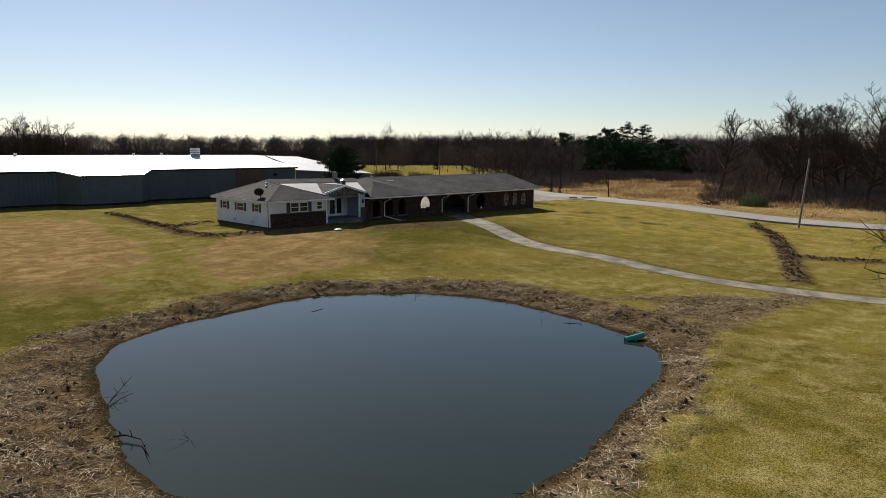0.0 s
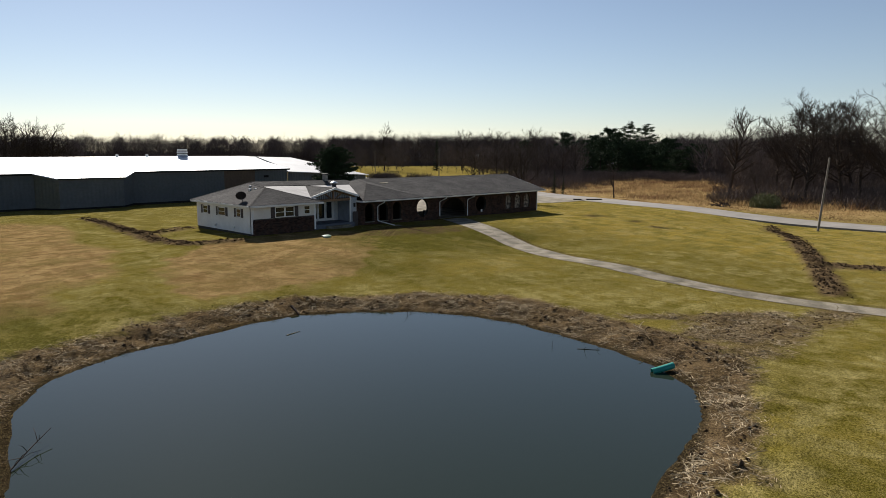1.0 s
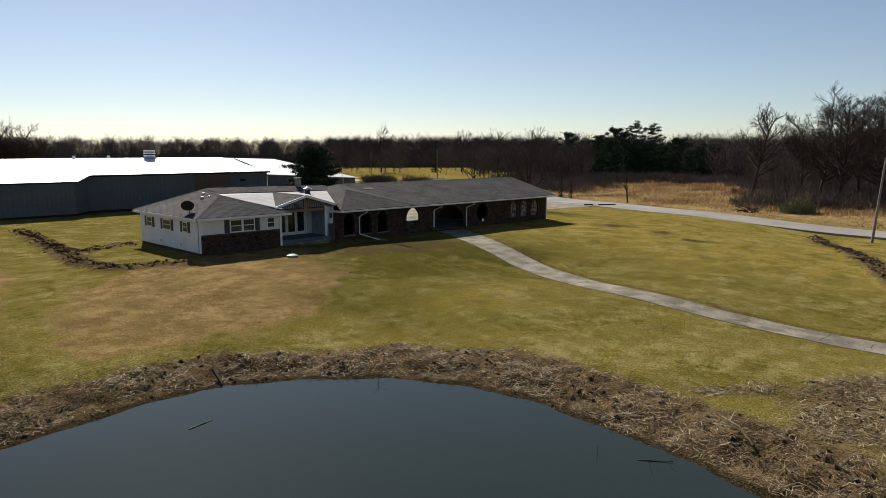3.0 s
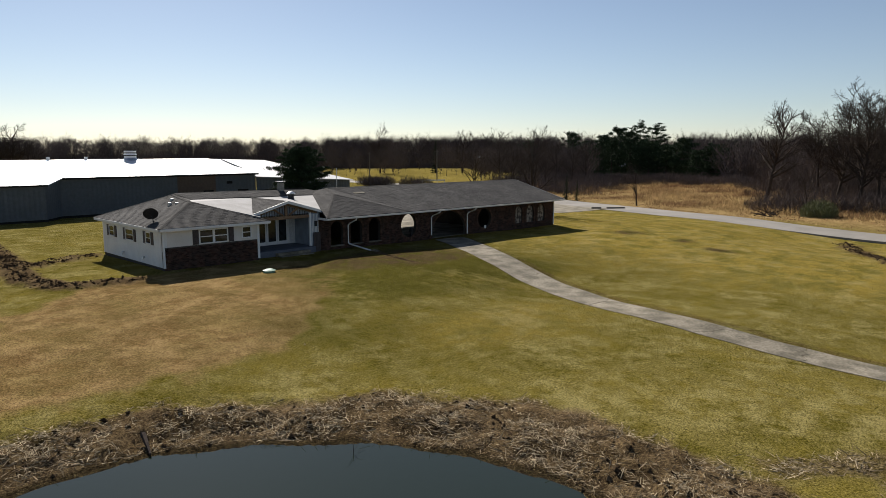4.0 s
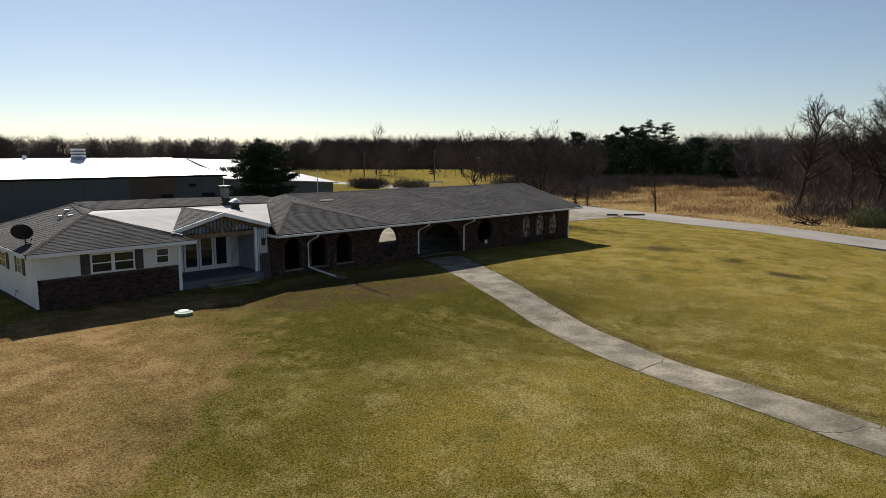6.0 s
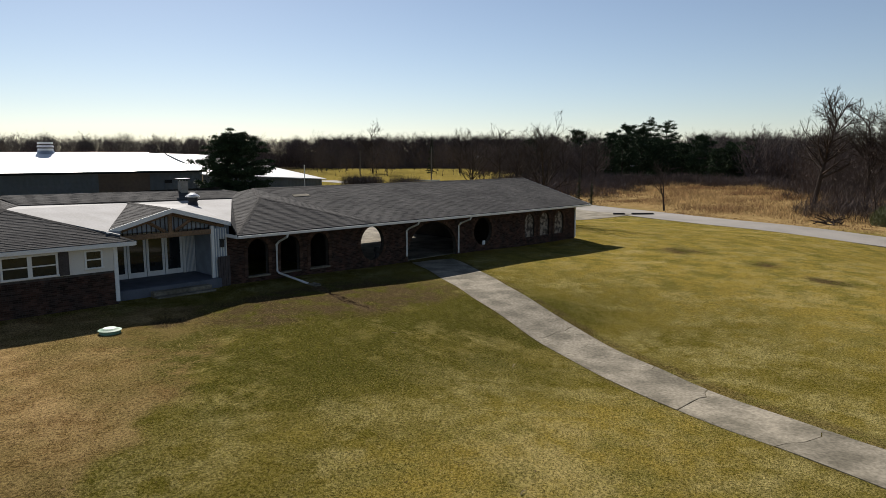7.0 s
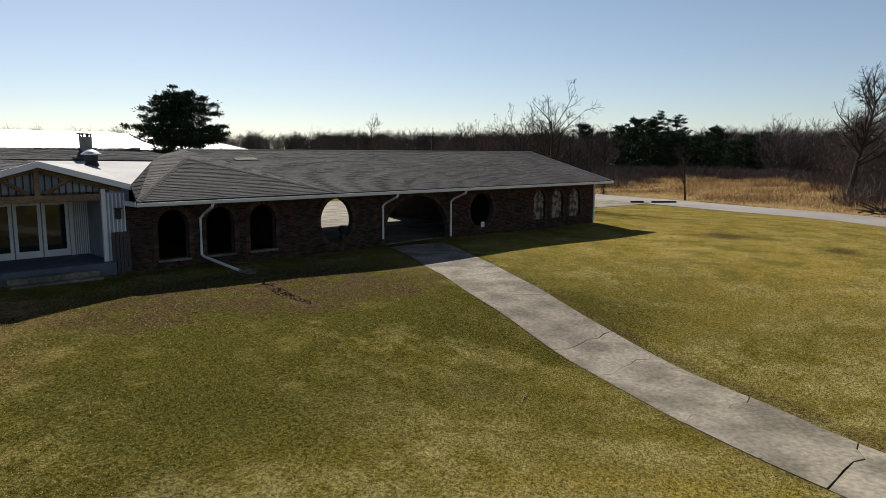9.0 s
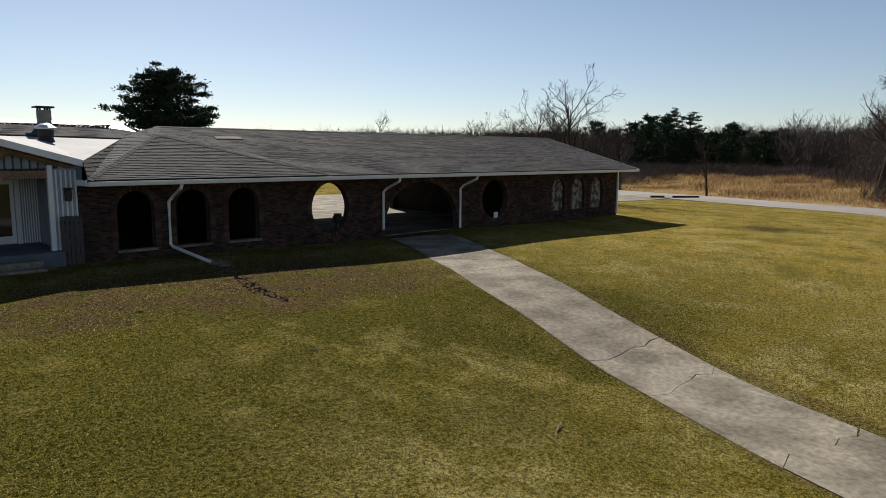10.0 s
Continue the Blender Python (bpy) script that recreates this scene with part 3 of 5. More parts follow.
def pierced_wall(x0, x1, z0, z1, y0, y1, holes):
    """A wall whose face is filled between an outline and its holes."""
    bm = bmesh.new()
    edges = []
    for loop in [[(x0, z0), (x1, z0), (x1, z1), (x0, z1)]] + holes:
        vs = [bm.verts.new((x, y0, z)) for x, z in loop]
        edges += [bm.edges.new((vs[i], vs[(i + 1) % len(vs)])) for i in range(len(vs))]
    bmesh.ops.triangle_fill(bm, use_beauty=True, use_dissolve=False, edges=edges)
    for f in [f for f in bm.faces if any(inside(h, f.calc_center_median().x, f.calc_center_median().z) for h in holes)]:
        bm.faces.remove(f)
    made = bmesh.ops.extrude_face_region(bm, geom=list(bm.faces))["geom"]
    for g in made:
        if isinstance(g, bmesh.types.BMVert):
            g.co.y = y1
    return bm


front_wall = part("wall", pierced_wall(0, 29.2, -0.6, 2.52, WALL_Y + 0.01, WALL_Y + WALL_T, OPENINGS), MORTAR, house, "dark brown brick wall with round-headed openings")
# the covered court behind the wall, open towards the rear; its gloom is partly painted
part("wall", boxes((6.6, 6.85, 1.4, 12.4, -0.3, 2.5)), DIM_INTERIOR, house)
part("wall", boxes((21.6, 21.85, 1.4, 12.4, -0.3, 2.5)), DIM_INTERIOR, house)
part("wall", boxes((6.85, 13.6, 12.1, 12.4, -0.3, 2.5)), DIM_INTERIOR, house)
part("wall", boxes((21.2, 29.2, 12.1, 12.4, -0.3, 2.5)), DIM_INTERIOR, house)
part("wall", boxes((0, 6.6, 12.1, 12.4, -0.3, 2.5)), DIM_INTERIOR, house)
part("wall", boxes((28.95, 29.2, 1.4, 12.1, -0.3, 2.5)), BRICK, house)
part("wall", prism_y([(1.1, 2.5), (12.4, 2.5), (6.5, 4.3)], 28.95, 29.2), BRICK, house)
house.children[-1].data.transform(Matrix(((0, 1, 0, 0), (1, 0, 0, 0), (0, 0, 1, 0), (0, 0, 0, 1))))
part("court_ceiling", boxes((0.1, 29.1, 1.4, 12.9, 2.5, 2.56)), DIM_INTERIOR, house)
part("court_floor", boxes((6.85, 21.6, 1.36, 13.2, -0.25, 0.06)), CONCRETE, house)
for x0, x1 in ((1.1, 2.25), (2.95, 4.1), (4.78, 5.95)):
    part("sill", boxes((x0 - 0.05, x1 + 0.05, 1.0, 1.34, 0.36, 0.44), bevel=0.01), CONCRETE, front_wall, "pale concrete sill")
part("meter_box", boxes((18.42, 18.68, 1.02, 1.08, 0.42, 0.7), bevel=0.015), WHITE, house, "small white meter box")
for x0, x1 in ((23.0, 24.1), (24.75, 25.9), (26.55, 27.7)):
    part("arched_panel", boxes((x0, x1, 1.24, 1.29, 0.5, 2.25)), material("weathered_panel", (0.3, 0.25, 0.2), (0.07, 0.055, 0.045), 0.85, scale=3.2, fine=18, contrast=(0.44, 0.56)), house, "weathered arched panel with flaking pale finish")

# left wing
wainscot = part("wall", boxes((-11.98, -5.4, 0.35, 0.6, -0.3, 1.62)), MORTAR, house, "low brick wainscot")
part("wall", boxes((-11.98, -5.4, 0.36, 0.6, 1.62, 2.68)), BEIGE, house, "smooth beige front siding")
part("wall", boxes((-11.98, -11.74, 0.35, 10.85, 0.34, 2.68)), WHITE, house, "white panel siding")
part("foundation", boxes((-11.95, -11.74, 0.4, 10.8, -0.3, 0.34)), MORTAR, house)
part("wall", boxes((-11.74, 0.0, 10.6, 10.85, -0.3, 2.7)), WHITE, house)
part("wall", boxes((-5.65, -5.4, 0.6, 3.6, -0.3, 3.2)), BATTEN, house)
part("corner_trim", boxes((-12.02, -11.9, 0.3, 0.42, 0.34, 2.68)), WHITE, house)
part("corner_trim", boxes((-5.52, -5.36, 0.3, 0.42, 0.3, 2.68)), WHITE, house)


def window_front(x0, x1, z0, z1, y, panes):
    w = part("window", boxes((x0, x1, y - 0.01, y + 0.02, z0, z1)), GLASS, house)
    f = 0.07
    rows = [(x0 - f, x1 + f, y - 0.05, y, z1, z1 + f), (x0 - f, x0, y - 0.05, y, z0, z1), (x1, x1 + f, y - 0.05, y, z0, z1)]
    for k in range(1, panes):
        c = x0 + (x1 - x0) * k / panes
        rows.append((c - 0.08, c + 0.08, y - 0.048, y, z0, z1))
    part("frame", boxes(*rows), WHITE, w, "white window frame")
    part("sash", boxes((x0, x1, y - 0.03, y - 0.012, (z0 + z1) / 2 - 0.025, (z0 + z1) / 2 + 0.025)), WHITE, w)
    part("sill", boxes((x0 - 0.1, x1 + 0.1, y - 0.08, y, z0 - 0.07, z0), bevel=0.008), WHITE, w)


def shutter(x0, x1, z0, z1, y):
    sh = part("shutter", boxes((x0, x1, y - 0.045, y - 0.004, z0, z1), bevel=0.006), SHUTTER, house, "dark brown louvred shutter")
    n = int((z1 - z0) / 0.06)
    part("louvre", boxes(*[(x0 + 0.04, x1 - 0.04, y - 0.058, y - 0.046, z0 + 0.05 + k * 0.06, z0 + 0.085 + k * 0.06) for k in range(n - 1)]), SHUTTER, sh)


window_front(-9.58, -7.72, 1.72, 2.52, 0.36, 2)
shutter(-10.08, -9.68, 1.64, 2.6, 0.36)
shutter(-7.62, -7.24, 1.64, 2.6, 0.36)
window_front(-6.58, -6.02, 1.84, 2.5, 0.36, 1)


def window_west(y0, y1, z0, z1):
    x = -11.98
    w = part("window", boxes((x - 0.015, x + 0.02, y0, y1, z0, z1)), GLASS, house)
    part("frame", boxes((x - 0.05, x, y0 - 0.06, y0, z0, z1), (x - 0.05, x, y1, y1 + 0.06, z0, z1), (x - 0.05, x, y0 - 0.06, y1 + 0.06, z1, z1 + 0.06), (x - 0.04, x, y0, y1, (z0 + z1) / 2 - 0.02, (z0 + z1) / 2 + 0.02)), WHITE, w)
    part("sill", boxes((x - 0.07, x, y0 - 0.09, y1 + 0.09, z0 - 0.06, z0)), WHITE, w)
    for a, b in ((y0 - 0.45, y0 - 0.08), (y1 + 0.08, y1 + 0.45)):
        part("shutter", boxes((x - 0.04, x, a, b, z0 - 0.08, z1 + 0.08), bevel=0.006), SHUTTER, house, "dark brown louvred shutter")


window_west(8.55, 9.45, 1.72, 2.36)
window_west(5.1, 6.4, 1.7, 2.36)
window_west(2.25, 2.95, 1.75, 2.4)

# porch and entry
porch = part("porch_floor", boxes((-5.35, -0.5, 0.75, 3.6, -0.3, 0.6), bevel=0.015), material("porch_board", (0.11, 0.12, 0.145), (0.08, 0.09, 0.105), 0.7, scale=2), house, "grey-blue painted porch floor")
part("step", boxes((-3.9, -1.2, 0.35, 0.75, -0.3, 0.43), bevel=0.01), CONCRETE, house)
part("step", boxes((-3.9, -1.2, -0.05, 0.35, -0.3, 0.26), bevel=0.01), CONCRETE, house)
part("wall", boxes((-5.4, -0.45, 3.6, 3.8, 0.0, 3.4)), BATTEN, house, "grey-blue board and batten entry wall")
part("wall", prism_y([(-5.3, 3.0), (-0.1, 3.0), (-2.68, 3.85)], 1.55, 1.6), BATTEN, house)
part("wall", boxes((-0.45, 0.2, 1.2, 3.6, -0.3, 3.1)), BATTEN, house)
part("wall", boxes((-0.62, 0.0, 1.12, 1.2, -0.3, 3.0)), BATTEN, house)
for k in range(5):
    part("batten", boxes((-0.56 + 0.13 * k, -0.52 + 0.13 * k, 1.09, 1.12, 0.0, 2.95)), WHITE, house)
for k in range(9):
    part("batten", boxes((-1.06 + 0.07 * k, -1.03 + 0.07 * k, 3.57, 3.6, 0.6, 2.75)), WHITE, house)
for k in range(24):
    x = -5.1 + 0.21 * k
    top = 3.8 - abs(x + 2.68) * 0.29 - 0.1
    if top > 3.02:
        part("batten", boxes((x, x + 0.04, 1.52, 1.55, 2.82, top)), SHUTTER, house)
door_x = np.linspace(-4.72, -1.12, 5)
for a, b in zip(door_x, door_x[1:]):
    d = part("door", boxes((a + 0.02, a + 0.13, 3.53, 3.58, 0.62, 2.62), (b - 0.13, b - 0.02, 3.53, 3.58, 0.62, 2.62), (a + 0.13, b - 0.13, 3.53, 3.58, 0.62, 0.86), (a + 0.13, b - 0.13, 3.53, 3.58, 2.48, 2.62)), WHITE, house, "white glazed entry door panel")
    part("pane", boxes((a + 0.13, b - 0.13, 3.545, 3.565, 0.86, 2.48)), GLASS, d)
part("door_casing", boxes((-4.84, -4.72, 3.5, 3.6, 0.6, 2.74), (-1.12, -1.0, 3.5, 3.6, 0.6, 2.74), (-4.72, -1.12, 3.5, 3.6, 2.62, 2.74)), WHITE, house)
part("post", boxes((-0.76, -0.62, 1.1, 1.24, 0.0, 3.1), bevel=0.01), WHITE, house, "white corner post")
part("post", boxes((-5.34, -5.2, 1.0, 1.14, 0.0, 3.1), bevel=0.01), WHITE, house)
part("beam", boxes((-5.35, -0.6, 1.12, 1.28, 2.72, 2.95), bevel=0.01), TIMBER, house, "cedar tie beam of the porch gable")
part("king_post", boxes((-2.76, -2.6, 1.13, 1.27, 2.95, 3.82)), TIMBER, house)
for s in (-1, 1):
    bm = bmesh.new()
    tube(bm, [(-2.68 + s * 0.25, 1.2, 2.95 + 0.05), (-2.68 + s * 1.05, 1.2, 3.5)], 0.075, 0.075, 4)
    part("brace", bm, TIMBER, house)
    bm = bmesh.new()
    tube(bm, [(-2.68, 1.2, 3.82), (-2.68 + s * 2.6, 1.2, 3.06)], 0.1, 0.1, 4)
    part("rafter", bm, TIMBER, house)
for tip in (G_L, G_R):
    bm = slab_of([G_APEX + V((0, -0.04, 0.03)), tip + V((0, -0.04, 0.03)), tip + V((0, 0.0, 0.03)), G_APEX + V((0, 0.0, 0.03))], 0.2)
    part("gable_fascia", bm, WHITE, house, "white gable fascia board")
for yy in (6.9, 3.4):
    part("wall_vent", tube(bmesh.new(), [(-11.98, yy, 0.75), (-12.12, yy, 0.75), (-12.16, yy, 0.55)], 0.06, 0.06, 8), GALV, house)
lamp = part("wall_lamp", boxes((-0.35, -0.17, 0.98, 1.1, 2.05, 2.4), bevel=0.02), DARK_METAL, house, "black porch lantern")
part("cap", boxes((-0.38, -0.14, 0.95, 1.12, 2.4, 2.44)), DARK_METAL, lamp)


def roof_vent():
    v = part("roof_ventilator", tube(bmesh.new(), [(0.3, 5.2, 3.75), (0.3, 5.2, 4.02)], 0.3, 0.21, 16), DARK_METAL, house, "round roof ventilator with a shiny cap")
    part("drum", tube(bmesh.new(), [(0.3, 5.2, 4.02), (0.3, 5.2, 4.26)], 0.25, 0.25, 16), DARK_METAL, v)
    part("rim", tube(bmesh.new(), [(0.3, 5.2, 4.24), (0.3, 5.2, 4.29)], 0.37, 0.37, 20), GALV, v)
    part("cap", tube(bmesh.new(), [(0.3, 5.2, 4.29), (0.3, 5.2, 4.38), (0.3, 5.2, 4.45)], 0.36, 0.1, 20), GALV, v)
    c = part("chimney", boxes((0.68, 1.08, 7.4, 7.8, 4.2, 5.0)), material("chimney_metal", (0.3, 0.28, 0.24), (0.22, 0.2, 0.17), 0.7, scale=4), house, "square metal clad chimney with a cap")
    part("cap", boxes((0.56, 1.18, 7.29, 7.91, 5.08, 5.14), bevel=0.01), DARK_METAL, c)
    for x, y in ((0.69, 7.41), (1.01, 7.41), (0.85, 7.41), (0.69, 7.73), (1.01, 7.73)):
        part("cap_post", boxes((x, x + 0.06, y, y + 0.06, 5.0, 5.08)), DARK_METAL, c)
    for x, y, z in ((-8.9, 5.9, 4.2), (-9.5, 4.9, 4.0), (-9.15, 4.5, 4.03)):
        part("vent_pipe", boxes((x - 0.13, x + 0.13, y - 0.1, y + 0.1, z - 0.2, z + 0.08), bevel=0.03), GALV, house)


roof_vent()


def dish():
    d = thing("satellite_dish", "dark satellite dish on a bent arm at the roof edge", "satellite dish", at=(-11.8, 2.1, 2.98))
    bm = bmesh.new()
    tube(bm, [(0, 0, -0.05), (0, 0.05, 0.35), (-0.1, 0.1, 0.5)], 0.03, 0.03, 8)
    part("mast", bm, DARK_METAL, d)
    bm = bmesh.new()
    rings = []
    for k in range(7):
        r = 0.46 * k / 6
        rings.append([bm.verts.new((r * math.cos(6.2832 * j / 24), r * 0.92 * math.sin(6.2832 * j / 24), 0.35 * r * r)) for j in range(24)] if k else [bm.verts.new((0, 0, 0))])
    for k in range(6):
        for j in range(24):
            if k == 0:
                bm.faces.new((rings[0][0], rings[1][j], rings[1][(j + 1) % 24]))
            else:
                bm.faces.new((rings[k][j], rings[k + 1][j], rings[k + 1][(j + 1) % 24], rings[k][(j + 1) % 24]))
    bmesh.ops.solidify(bm, geom=list(bm.faces), thickness=0.02)
    r = part("reflector", bm, DARK_METAL, d)
    r.matrix_local = pose(-0.1, 0.12, 0.62, -62, 0, -25)
    bm = bmesh.new()
    tube(bm, [(0, 0.08, 0.2), (0.3, 0.35, 0.12), (0.36, 0.45, 0.3)], 0.02, 0.02, 6)
    part("feed_arm", bm, DARK_METAL, d)


dish()


# ---- barn ----
def barn():
    b = thing("barn", "long low metal barn with a glaring white roof and grey walls", "barn", at=(0, 46.5, -0.4))
    zr, yr = 6.95, 9.8
    front, ext = 0.0, -3.2

    def sheet_wall(points, top, mat, label="", low=0.0):
        """Upright ribbed sheeting along plan points."""
        for (ax, ay), (bx, by) in zip(points, points[1:]):
            bm = bmesh.new()
            length = math.hypot(bx - ax, by - ay)
            n = max(2, int(length / 0.5))
            ux, uy = (bx - ax) / length, (by - ay) / length
            prev = None
            for k in range(n * 2 + 1):
                d = length * k / (n * 2)
                o = 0.03 if k % 2 else 0.0
                row = [bm.verts.new((ax + ux * d + uy * o, ay + uy * d - ux * o, z)) for z in (low, top(d / length) if callable(top) else top)]
                if prev:
                    bm.faces.new((prev[0], row[0], row[1], prev[1]))
                prev = row
            bmesh.ops.solidify(bm, geom=list(bm.faces), thickness=0.06)
            part("wall", bm, mat, b, label)

    e = 5.05
    sheet_wall([(-90, front), (-17, front)], e - 0.12, BARN_WALL, "grey-blue sheet metal wall", 0.5)
    sheet_wall([(-17, front), (-15, ext)], lambda t: e - 0.12 - 0.57 * t, BARN_YELLOW, "faded yellowish sheet wall", 0.5)
    sheet_wall([(-15, ext), (-7, ext)], e - 0.72, BARN_WALL, "", 0.5)
    sheet_wall([(-7, ext), (-4.6, front)], lambda t: e - 0.69 + 0.57 * t, BARN_WALL, "", 0.5)
    sheet_wall([(-4.6, front), (9.3, front)], e - 0.12, BARN_WALL, "", 0.5)
    sheet_wall([(9.3, front), (14.6, front)], e - 0.12, BARN_BROWN, "tan sheet metal door bay", 0.5)
    sheet_wall([(14.6, front), (20.6, front)], e - 0.12, BARN_WALL, "", 0.5)
    sheet_wall([(20.6, front), (20.6, 19.6)], lambda t: e - 0.12 + (zr - e) * (1 - abs(2 * t - 1)), BARN_WALL)
    sheet_wall([(-90, 19.6), (20.6, 19.6)], e - 0.12, BARN_WALL)
    # black bands along the foot of the walls
    for (ax, ay), (bx, by) in zip(*[iter([(-90, 0.02), (-17, 0.02), (-17, 0.02), (-15, ext + 0.02), (-15, ext + 0.02), (-7, ext + 0.02), (-7, ext + 0.02), (-4.6, 0.02), (-4.6, 0.02), (20.6, 0.02)])] * 2):
        ang = math.degrees(math.atan2(by - ay, bx - ax))
        p = part("base_board", boxes((0, math.hypot(bx - ax, by - ay), -0.05, 0.1, -0.4, 0.5)), BLACK, b, "black band along the barn wall base")
        p.matrix_local = pose(ax, ay, 0, 0, 0, ang)
    # flat black plates on the wall; the darkness of openings is painted, not cut
    for x0, x1, z0 in ((16.2, 17.0, 3.6), (17.8, 19.4, 0.6), (12.8, 14.2, 0.6)):
        part("door", boxes((x0, x1, -0.1, -0.04, z0, z0 + (0.35 if z0 > 1 else 2.2))), BLACK, b, "black panel painted in for a dark barn opening")

    def roof_sheet(poly, mat, label=""):
        part("roof", slab_of(poly, 0.12), mat, b, label)

    o = -0.35
    s = (zr - e) / yr
    roof_sheet([(-90, o, e + o * s), (-17.2, o, e + o * s), (-15.2, ext + o, e + (ext + o) * s), (-6.8, ext + o, e + (ext + o) * s), (-4.4, o, e + o * s), (20.9, o, e + o * s), (18.4, yr, zr), (-90, yr, zr)], BARN_ROOF, "glaring white painted metal roof")
    roof_sheet([(-90, 19.9, e + o * s), (-90, yr, zr), (18.4, yr, zr), (20.9, 19.9, e + o * s)], BARN_ROOF)
    part("fascia", boxes((-4.4, 20.9, o - 0.05, o, e - 0.3, e - 0.08)), BLACK, b)
    part("fascia", boxes((-90, -17.2, o - 0.05, o, e - 0.3, e - 0.08)), BLACK, b)
    part("fascia", boxes((-15.2, -6.8, ext + o - 0.05, ext + o, e - 0.86, e - 0.68)), BLACK, b)
    # lower wing at the end, its roof coloured grey because its tilt catches less glare
    roof_sheet([(20.4, -0.5, 4.5), (37.5, -0.5, 3.55), (29.5, yr + 3, 6.6), (18.3, yr, 6.9)], BARN_GREY, "lower wing's metal roof, painted grey for its missing sun glare")
    roof_sheet([(37.5, 24, 3.55), (20.4, 24, 4.5), (18.3, yr, 6.9), (29.5, yr + 3, 6.6)], BARN_GREY)
    roof_sheet([(37.5, -0.5, 3.55), (37.5, 24, 3.55), (29.5, yr + 3, 6.6)], BARN_GREY)
    sheet_wall([(20.7, 0), (37.1, 0)], lambda t: 4.45 - 1.0 * t, BARN_WALL, "", 0.0)
    sheet_wall([(37.1, 0), (37.1, 23.6)], 3.4, BARN_WALL)
    for x in (7.2, -33.5):
        st = part("roof_stack", tube(bmesh.new(), [(x, yr, zr - 0.2), (x, yr, zr + 0.25)], 1.05, 0.75, 18), GALV, b, "ringed white exhaust stack")
        for k in range(3):
            part("ring", tube(bmesh.new(), [(x, yr, zr + 0.2 + k * 0.36), (x, yr, zr + 0.42 + k * 0.36)], 0.78 + 0.08 * (k % 2), 0.78, 18), WHITE, st)
    for x in (-3.0, -19.5, 1.5):
        part("vent_cap", tube(bmesh.new(), [(x, yr, zr - 0.1), (x, yr, zr + 0.35)], 0.25, 0.2, 10), WHITE, b)


barn()


# ---- trees ----
def segments(rng, h, trunk_r, spread=0.55, first=0.25, limbs=14, depth=3, upward=0.5, kids=(4, 6)):
    """The limbs of a bare tree as rows of (start, end, start radius, end radius, level)."""
    out = []

    def grow(p, d, length, r, level, bits):
        q, dirn = np.array(p, float), np.array(d, float)
        joints = []
        for k in range(bits):
            dirn = dirn + rng.normal(0, 0.1 if level else 0.05, 3) + np.array([0, 0, 0.06 if level else 0.02])
            dirn /= np.linalg.norm(dirn)
            e = q + dirn * length / bits
            r1 = r * (1 - 0.75 * (k + 1) / bits) if level else r * (1 - 0.7 * (k + 1) / bits)
            r0 = r * (1 - 0.75 * k / bits) if level else r * (1 - 0.7 * k / bits)
            out.append((q, e, max(r0, 0.006), max(r1, 0.005), level))
            joints.append((q, e, dirn.copy(), r1))
            q = e
        return joints

    def children(joints, length, level, count, start):
        if level > depth:
            return
        for _ in range(count):
            t = start + (1 - start) * rng.random()
            k = min(int(t * len(joints)), len(joints) - 1)
            f = t * len(joints) - k
            q, e, d, r1 = joints[k]
            p = q + (e - q) * min(max(f, 0), 1)
            away = rng.normal(0, 1, 3)
            away -= d * away.dot(d)
            away /= np.linalg.norm(away) + 1e-9
            way = d * upward + away * (0.85 if level == 1 else 0.75)
            way[2] += 0.12
            way /= np.linalg.norm(way)
            size = length * (spread if level == 1 else 0.55) * (1.15 - 0.55 * t) * rng.uniform(0.7, 1.15)
            j = grow(p, way, size, max(r1 * 0.75, trunk_r * 0.5 ** level * 0.55), level, 4 if level < 3 else 2)
            children(j, size, level + 1, rng.integers(*kids) if level < depth else 0, 0.2)

    trunk = grow((0, 0, 0), (0, 0, 1), h * 0.88, trunk_r, 0, 8)
    children(trunk, h, 1, limbs, first)
    return out


def limb_mesh(name, segs, mat, sides=5):
    p = np.array([s[0] for s in segs])
    q = np.array([s[1] for s in segs])
    r0 = np.array([s[2] for s in segs])[:, None]
    r1 = np.array([s[3] for s in segs])[:, None]
    d = q - p
    d /= np.linalg.norm(d, axis=1)[:, None]
    ref = np.where(np.abs(d[:, 2:3]) > 0.9, np.array([[1.0, 0, 0]]), np.array([[0, 0, 1.0]]))
    a = np.cross(d, ref)
    a /= np.linalg.norm(a, axis=1)[:, None]
    b = np.cross(d, a)
    n = len(segs)
    verts = np.zeros((n, sides * 2, 3))
    for k in range(sides):
        c, s = math.cos(6.28319 * k / sides), math.sin(6.28319 * k / sides)
        verts[:, k] = p + (a * c + b * s) * r0
        verts[:, sides + k] = q + (a * c + b * s) * r1
    base = (np.arange(n) * sides * 2)[:, None]
    faces = []
    for k in range(sides):
        j = (k + 1) % sides
        faces.append(np.concatenate([base + k, base + j, base + sides + j, base + sides + k], 1))
    me = bpy.data.meshes.new(name)
    me.from_pydata(verts.reshape(-1, 3).tolist(), [], np.concatenate(faces).tolist())
    me.materials.append(mat)
    return me


def bare_tree(name, seed, h, r, label, at, **kw):
    rng = np.random.default_rng(seed)
    segs = segments(rng, h, r, **kw)
    t = thing(name, label, "tree", at=(at[0], at[1], rise(*at[:2]) - 0.1))
    part("trunk", limb_mesh("trunk", [s for s in segs if s[4] == 0], BARK, 8), BARK, t)
    tagged(part("crown", limb_mesh("crown", [s for s in segs if s[4] in (1, 2)], BARK, 5), BARK, t), kind="stuff")
    fine = [s for s in segs if s[4] > 2]
